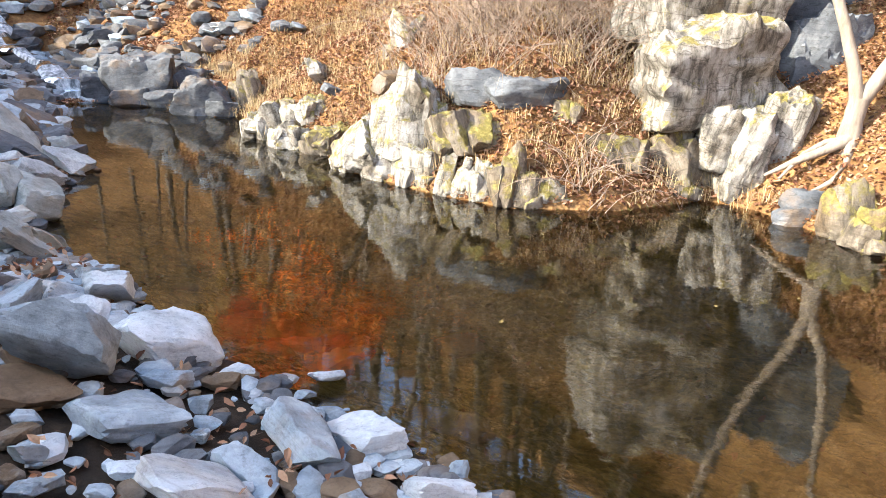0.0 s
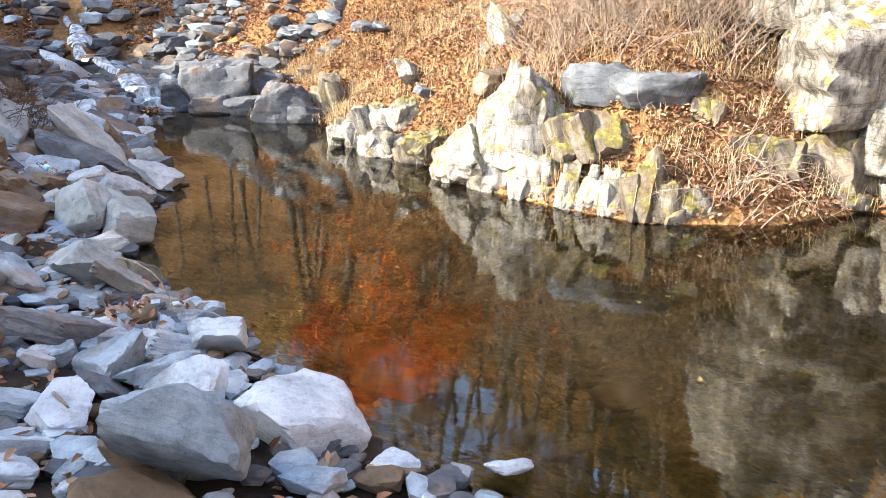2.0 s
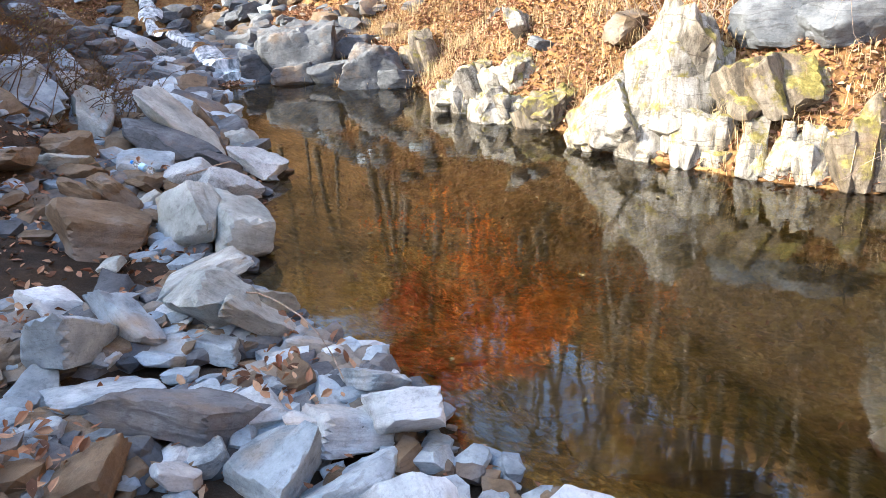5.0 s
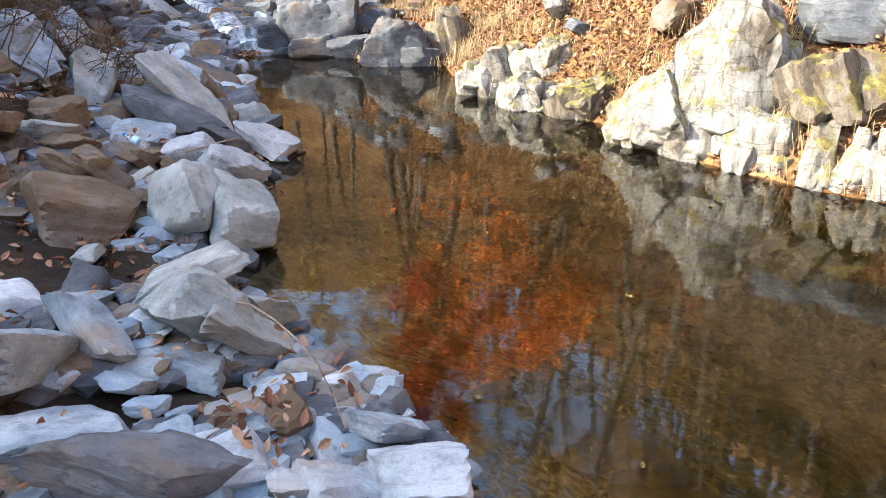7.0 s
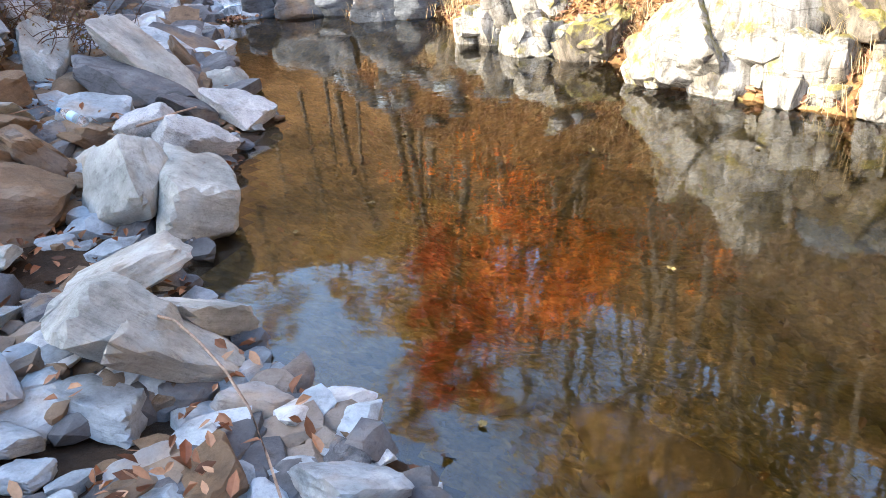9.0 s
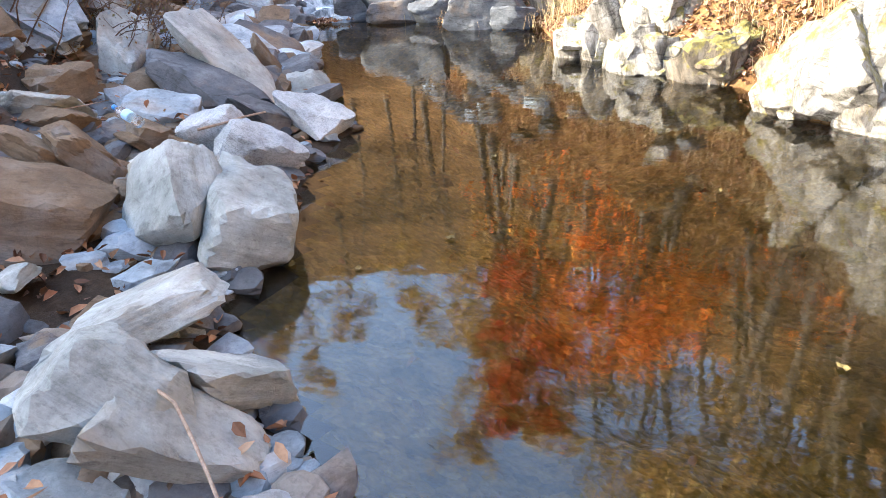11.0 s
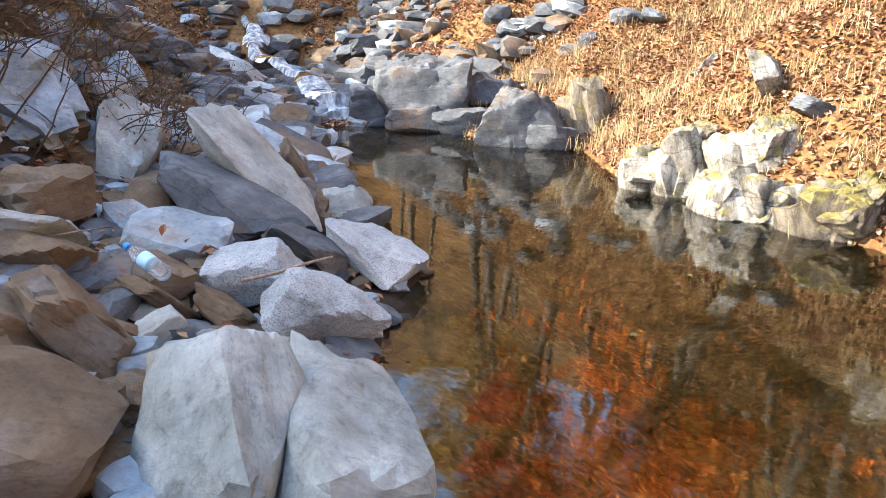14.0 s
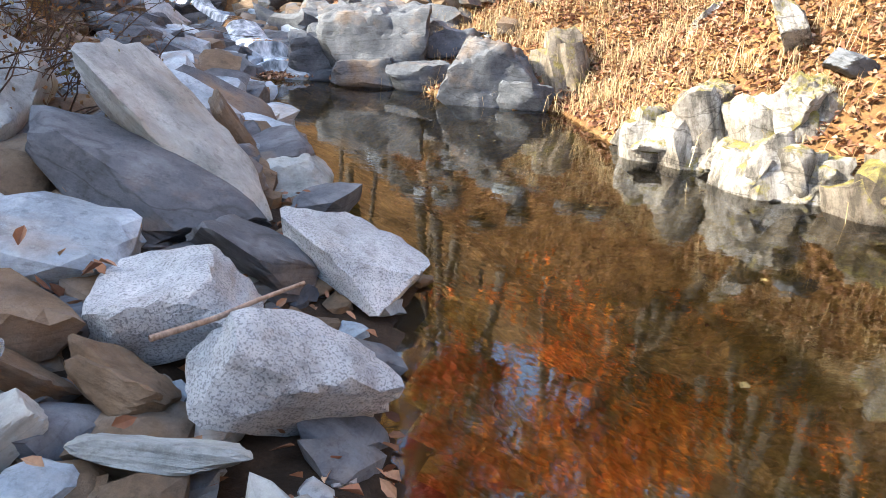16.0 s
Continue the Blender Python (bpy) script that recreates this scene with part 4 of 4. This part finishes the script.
def shrub(name, x, y, spread_, high, stems, material, rng, label, droop=0.6, leaves=None, leaf_count=0):
    """A tangle of thin arching stems with side twigs."""
    verts, faces = [], []
    z0 = z_at(x, y)
    tips = []
    for _ in range(stems):
        a = rng.uniform(0, 6.283)
        bx, by = x + rng.gauss(0, spread_ * 0.4), y + rng.gauss(0, spread_ * 0.4)
        p = Vector((bx, by, z_at(bx, by) - 0.02))
        way = Vector((math.cos(a) * 0.7, math.sin(a) * 0.7, rng.uniform(0.5, 1.4))).normalized()
        pts, length = [p.copy()], rng.uniform(0.6, 1.7) * high
        for k in range(8):
            way = (way + Vector((rng.gauss(0, 0.16), rng.gauss(0, 0.16), rng.gauss(0, 0.1) - droop * 0.16 * k / 4))).normalized()
            p = p + way * length / 7
            pts.append(p.copy())
            if k > 2 and rng.random() < 0.6:
                twig = [p.copy()]
                w2 = (way + Vector((rng.gauss(0, 0.7), rng.gauss(0, 0.7), rng.gauss(0, 0.5)))).normalized()
                for _ in range(3):
                    twig.append(twig[-1] + w2 * length * 0.08)
                    w2 = (w2 + Vector((rng.gauss(0, 0.3), rng.gauss(0, 0.3), rng.gauss(0, 0.2)))).normalized()
                tube(verts, faces, twig, [0.003, 0.0025, 0.002, 0.001], 3)
                tips.append(twig[-1])
        tube(verts, faces, pts, [0.0085 * (1 - 0.09 * k) for k in range(9)], 3)
        tips += pts[4:]
    root = new(name)
    root.location = (x, y, z0)
    tagged(root, label, "shrub", "shrubs on the banks")
    moved = [(vx - x, vy - y, vz - z0) for vx, vy, vz in verts]
    mesh_object("stem_tangle", moved, faces, material, True, root)
    if leaves:
        lv, lf = [], []
        for _ in range(leaf_count):
            c = rng.choice(tips) - Vector((x, y, z0))
            leaf_quad(lv, lf, c + Vector((rng.gauss(0, 0.05), rng.gauss(0, 0.05), rng.gauss(0, 0.05))), rng.uniform(0.02, 0.045), rng)
        mesh_object("foliage", lv, lf, leaves, False, root)
    return root


def leaf_quad(lv, lf, c, s, rng):
    m = Euler((rng.uniform(0, 6.3), rng.uniform(0, 6.3), rng.uniform(0, 6.3))).to_matrix()
    n = len(lv)
    for q in ((-0.5, 0, 0), (0, -0.32, 0.1), (0.5, 0, 0), (0, 0.32, 0.1)):
        lv.append((c + m @ Vector(q) * s).to_tuple())
    lf.append((n, n + 1, n + 2))
    lf.append((n, n + 2, n + 3))


bush_rng = random.Random(8)
for x, y in ((-0.6, 11.9), (0.1, 11.7), (0.7, 11.8), (1.3, 11.6), (0.4, 12.4), (1.1, 12.5), (-0.3, 12.7), (1.8, 12.1), (-1.0, 12.9), (0.9, 13.2), (2.2, 12.8), (0.0, 13.4)):
    shrub("bramble", x, y, 0.8, 1.3, 46, TWIG, bush_rng, "tangled dry bramble on the leafy slope", 1.0)
shrub("bramble", 1.35, 9.95, 0.3, 0.8, 40, TWIG, bush_rng, "bleached dry twigs drooping to the water", 1.5)
for x, y in ((-8.2, 9.6), (-8.9, 10.6), (-9.9, 12.0), (-8.3, 9.0), (-9.0, 9.6)):
    shrub("undergrowth", x, y, 0.8, 0.75, 60, DARK_TWIG, bush_rng, "dark leafless undergrowth on the shaded bank", 0.9, GOLD if bush_rng.random() < 0.5 else GREEN, 150)

for x, y in ((-7.6, 10.3), (-8.1, 11.1), (-7.9, 9.1)):
    shrub("undergrowth", x, y, 0.7, 0.6, 90, DARK_TWIG, bush_rng, "brown dried undergrowth with withered leaves on the bank", 0.9, SUNKEN, 520)

# ---- dry grass ----
grass_rng = random.Random(9)
verts, faces = [], []
for _ in range(1000):
    x, y = grass_rng.uniform(-7.5, 4), grass_rng.uniform(9.6, 19)
    if in_pool(np.array([x]), np.array([y]))[0] or x < -1.05 * (y - 9.2) * 0.75 - 2.0:
        continue
    z = z_at(x, y)
    for _ in range(34):
        a, h = grass_rng.uniform(0, 6.28), grass_rng.uniform(0.1, 0.36)
        bx, by = x + grass_rng.gauss(0, 0.12), y + grass_rng.gauss(0, 0.12)
        tip = Vector((bx + math.cos(a) * h * 0.6, by + math.sin(a) * h * 0.6, z + h * 0.75))
        w = Vector((-math.sin(a), math.cos(a), 0)) * 0.0026
        n = len(verts)
        mid = Vector((bx + math.cos(a) * h * 0.2, by + math.sin(a) * h * 0.2, z + h * 0.6))
        o = Vector((bx, by, z - 0.02))
        verts += [(o - w).to_tuple(), (o + w).to_tuple(), (mid + w).to_tuple(), (mid - w).to_tuple(), tip.to_tuple()]
        faces += [(n, n + 1, n + 2, n + 3), (n + 3, n + 2, n + 4)]
tagged(mesh_object("dry_grass", verts, faces, STRAW, False), "tufts of dry straw-coloured grass on the slope", "grass", kind="stuff")


# ---- trees ----
def tree(name, x, y, high, radius, lean, rng, label, bark, leaves=None, leaf_count=0, leaf_size=0.12, crown_from=0.35, limbs=14, reach=0.35):
    root = new(name)
    z0 = z_at(x, y) - 0.1
    root.location = (x, y, z0)
    tagged(root, label, "tree", "trees on the slopes")
    verts, faces = [], []
    pts, p, way = [], Vector((0, 0, 0)), Vector((lean[0], lean[1], 1)).normalized()
    for k in range(12):
        pts.append(p.copy())
        way = (way + Vector((rng.gauss(0, 0.05), rng.gauss(0, 0.05), 0.04))).normalized()
        p = p + way * high / 11
    tube(verts, faces, pts, [radius * (1.5 if k == 0 else 1 - 0.082 * k) for k in range(12)], 9)
    spots = []
    for _ in range(limbs):
        k = rng.uniform(crown_from, 0.97) * 11
        i = int(k)
        q = pts[i].lerp(pts[min(11, i + 1)], k - i)
        a = rng.uniform(0, 6.283)
        w = Vector((math.cos(a), math.sin(a), rng.uniform(0.2, 0.9))).normalized()
        length = high * reach * rng.uniform(0.5, 1.1) * (1.15 - k / 14)
        limb = [q.copy()]
        for j in range(6):
            w = (w + Vector((rng.gauss(0, 0.18), rng.gauss(0, 0.18), rng.gauss(0.03, 0.12)))).normalized()
            limb.append(limb[-1] + w * length / 6)
            if j > 1:
                spots.append(limb[-1])
                for _ in range(2):
                    twig = [limb[-1].copy()]
                    w2 = (w + Vector((rng.gauss(0, 0.6), rng.gauss(0, 0.6), rng.gauss(0, 0.5)))).normalized()
                    for _ in range(3):
                        twig.append(twig[-1] + w2 * length * 0.1)
                        w2 = (w2 + Vector((rng.gauss(0, 0.3), rng.gauss(0, 0.3), rng.gauss(0, 0.3)))).normalized()
                    tube(verts, faces, twig, [radius * 0.09, radius * 0.07, radius * 0.05, radius * 0.02], 3)
                    spots.append(twig[-1])
        r0 = radius * (1 - 0.075 * k) * 0.45
        tube(verts, faces, limb, [r0 * (1 - 0.14 * j) for j in range(7)], 5)
    mesh_object("trunk", verts, faces, bark, True, root)
    if leaves:
        lv, lf = [], []
        for _ in range(leaf_count):
            c = rng.choice(spots) + Vector((rng.gauss(0, 0.22), rng.gauss(0, 0.22), rng.gauss(0, 0.1)))
            leaf_quad(lv, lf, c, leaf_size * rng.uniform(0.6, 1.3), rng)
        mesh_object("crown", lv, lf, leaves, False, root)
    return root


tree_rng = random.Random(21)
tree("maple_tree", -2.5, 18.6, 4.6, 0.12, (-0.55, -0.4), tree_rng, "orange autumn maple leaning over the pool", BARK, MAPLE, 5600, 0.12, 0.15, 30, 0.62)
tree("maple_tree", -6.6, 23.0, 7.5, 0.15, (-0.1, -0.1), tree_rng, "red autumn maple on the far slope", BARK, RED, 6000, 0.16, 0.2, 30, 0.35)
fork = new("tree")
fork.location = (4.66, 10.4, z_at(4.66, 10.4))
tagged(fork, "grey forked tree with bare roots beside the cliff", "tree", "trees on the slopes")
for name, line, thick in (("trunk", ((0.02, 0, -0.15), (0, 0, 0.0), (0.0, 0, 0.25), (0.02, 0, 0.52)), (0.19, 0.15, 0.115, 0.12)),
                          ("limb", ((0.0, 0, 0.46), (-0.12, 0, 0.85), (-0.32, 0.05, 1.35), (-0.62, 0.1, 2.0), (-0.9, 0.1, 3.0), (-1.2, 0.2, 4.6)), (0.09, 0.075, 0.066, 0.06, 0.05, 0.02)),
                          ("limb", ((0.03, 0, 0.46), (0.18, 0, 0.75), (0.34, -0.02, 1.1), (0.46, -0.05, 1.8), (0.55, -0.05, 2.8), (0.8, 0, 4.6)), (0.1, 0.09, 0.08, 0.07, 0.055, 0.02)),
                          ("root", ((0.0, -0.05, 0.05), (-0.3, -0.12, -0.12), (-0.65, -0.1, -0.3), (-0.95, -0.05, -0.5)), (0.09, 0.06, 0.045, 0.02)),
                          ("root", ((-0.05, -0.02, 0.0), (-0.25, 0.05, -0.05), (-0.5, 0.0, -0.2), (-0.85, -0.25, -0.5)), (0.06, 0.04, 0.03, 0.015)),
                          ("root", ((0.0, -0.08, 0.0), (-0.1, -0.3, -0.25), (-0.35, -0.5, -0.45), (-0.6, -0.55, -0.6)), (0.07, 0.045, 0.03, 0.015))):
    verts, faces = [], []
    tube(verts, faces, [Vector(p) for p in line], thick, 10)
    mesh_object(name, verts, faces, PALE_BARK, True, fork)
pattern = [tree("tree", 6.5 + 3 * i, 24 + 2 * i, 9 + i, 0.13, (0.03 * i, -0.05), tree_rng, "slender bare tree on the autumn hillside", BARK, GOLD, 2600, 0.16, 0.3, 22, 0.26) for i in range(4)]
bare = [tree("tree", 3.0 + 2.2 * i, 19 + 3 * i, 8 + i, 0.09, (0.02, -0.04), tree_rng, "slender leafless tree on the autumn hillside", BARK, None, 0, 0.1, 0.35, 22, 0.28) for i in range(3)]
for _ in range(46):
    x, y = tree_rng.uniform(-20, 24), tree_rng.uniform(18.5, 44)
    if x < -0.85 * (y - 15.5) - 6 + 3.5 or z_at(x, y) < 3.4:
        continue
    copy_thing(tree_rng.choice(pattern + pattern + bare), pose(x, y, z_at(x, y) - 0.1, 0, 0, tree_rng.uniform(0, 360)))
for _ in range(34):
    x, y = tree_rng.uniform(-6.0, 9), tree_rng.uniform(18.5, 26)
    if z_at(x, y) > 2.9:
        copy_thing(tree_rng.choice(pattern + bare), pose(x, y, z_at(x, y) - 0.1, 0, 0, tree_rng.uniform(0, 360)))
for _ in range(26):
    x, y = tree_rng.uniform(-40, -24), tree_rng.uniform(8, 40)
    if z_at(x, y) < 4.5:
        continue
    copy_thing(tree_rng.choice(pattern + bare), pose(x, y, z_at(x, y) - 0.1, 0, 0, tree_rng.uniform(0, 360)))
for x, y, s in ((-13.5, 29.0, 0.9), (-12.0, 28.5, 0.9), (-15.5, 30.5, 1.0), (-16.8, 30.0, 0.8)):
    copy_thing(bare[0], pose(x, y, z_at(x, y) - 0.1, 0, 0, x * 40))


# ---- bottle and stick ----
def turned(profile, sides=20):
    verts, faces = [], []
    for r, z in profile:
        for s in range(sides):
            w = 2 * math.pi * s / sides
            verts.append((r * math.cos(w), r * math.sin(w), z))
    for i in range(len(profile) - 1):
        for s in range(sides):
            t = (s + 1) % sides
            faces.append((i * sides + s, i * sides + t, (i + 1) * sides + t, (i + 1) * sides + s))
    faces.append(tuple(range(sides))[::-1])
    faces.append(tuple(range((len(profile) - 1) * sides, len(profile) * sides)))
    return verts, faces


bottle = new("plastic_bottle")
bottle.matrix_world = look((-5.17, 8.12, 0.50), (-5.40, 8.15, 0.585)) @ pose(0, 0, 0, 180, 0, 0)
tagged(bottle, "crumpled clear plastic bottle with a blue cap", "bottle")
mesh_object("body", *turned([(0.026, 0.0), (0.031, 0.006), (0.031, 0.05), (0.029, 0.056), (0.031, 0.062), (0.031, 0.14), (0.026, 0.165), (0.013, 0.19), (0.0125, 0.205)]), CLEAR, True, bottle)
mesh_object("label", *turned([(0.0315, 0.075), (0.0318, 0.08), (0.0318, 0.118), (0.0315, 0.123)]), LABEL, True, bottle, "pale blue paper label")
mesh_object("cap", *turned([(0.0145, 0.2), (0.015, 0.203), (0.015, 0.217), (0.013, 0.22)]), BLUE_CAP, True, bottle, "bright blue screw cap")


def stick(points, radius, label):
    verts, faces = [], []
    tube(verts, faces, [Vector(p) for p in points], [radius * (1 - 0.5 * i / len(points)) for i in range(len(points))], 6)
    return tagged(mesh_object("stick", verts, faces, TWIG), label, "stick")


stick([(-5.12, 8.48, 0.37), (-5.03, 8.62, 0.38), (-4.98, 8.74, 0.39), (-4.93, 8.9, 0.385)], 0.009, "thin dry stick lying across a granite slab")


# ---- leaves dropped onto the stones ----
bpy.context.view_layer.update()
graph = bpy.context.evaluated_depsgraph_get()
drop_rng = random.Random(31)
landed = []
for _ in range(4000):
    x, y = along_left(drop_rng, 2.2, 17.0, 0.05, 2.8)
    cluster = wobble(np.array([x]), np.array([y]), 3.1, 4)[0]
    if cluster < 0.15 and drop_rng.random() > 0.12:
        continue
    hit, place, normal, _, _, _ = scene.ray_cast(graph, (x, y, 1.9), (0, 0, -1))
    if hit and normal.z > 0.45 and place.z > 0.03 and place.z < z_at(x, y) + 0.13:
        landed.append(place.to_tuple())
leaf_heap("fallen_leaves", landed, LITTER, 0.055, "curled brown leaves resting on the grey stones", "leaves", drop_rng, 0.012)
floating = []
while len(floating) < 34:
    x, y = drop_rng.uniform(-6, 3), drop_rng.uniform(4.5, 15)
    if in_pool(np.array([x]), np.array([y]))[0]:
        floating.append((x, y, 0.0))


def floating_leaf(x, y, rng):
    """A leaf afloat: a lobed outline, slightly cupped."""
    s = rng.uniform(0.015, 0.032)
    outline = [(math.cos(a * 0.628) * s * (1.0 if a % 2 else 0.72), math.sin(a * 0.628) * s * 0.7 * (1.0 if a % 2 else 0.72), 0.005 + 0.004 * (a % 3)) for a in range(10)]
    ob = mesh_object("floating_leaf", outline + [(0, 0, 0.003)], [(a, (a + 1) % 10, 10) for a in range(10)], SUNKEN, False)
    ob.matrix_world = pose(x, y, 0.002, 0, 0, rng.uniform(0, 360))
    return tagged(ob, "small dry leaf floating on the pool", "leaf", "leaves afloat on the pool")


for x, y, _ in floating:
    floating_leaf(x, y, drop_rng)

stick([(-3.764, 6.588, 0.260), (-3.510, 6.393, 0.340), (-3.333, 6.309, 0.380), (-3.158, 6.185, 0.400), (-2.988, 6.059, 0.400), (-2.853, 5.944, 0.380), (-2.740, 5.819, 0.350), (-2.657, 5.721, 0.300)], 0.006, "thin bent twig arching over the stones")
stick([(-2.633, 4.670, 0.360), (-2.562, 4.624, 0.360), (-2.493, 4.575, 0.360)], 0.008, "short bleached stick on the stones")
stick([(-5.956, 8.252, 0.500), (-5.902, 8.406, 0.500), (-5.778, 8.483, 0.520)], 0.006, "thin dry twig lying among the boulders")
stick([(-1.556, 4.040, 0.300), (-1.447, 3.949, 0.310), (-1.340, 3.872, 0.310)], 0.004, "fine pale straw lying on a flat stone")
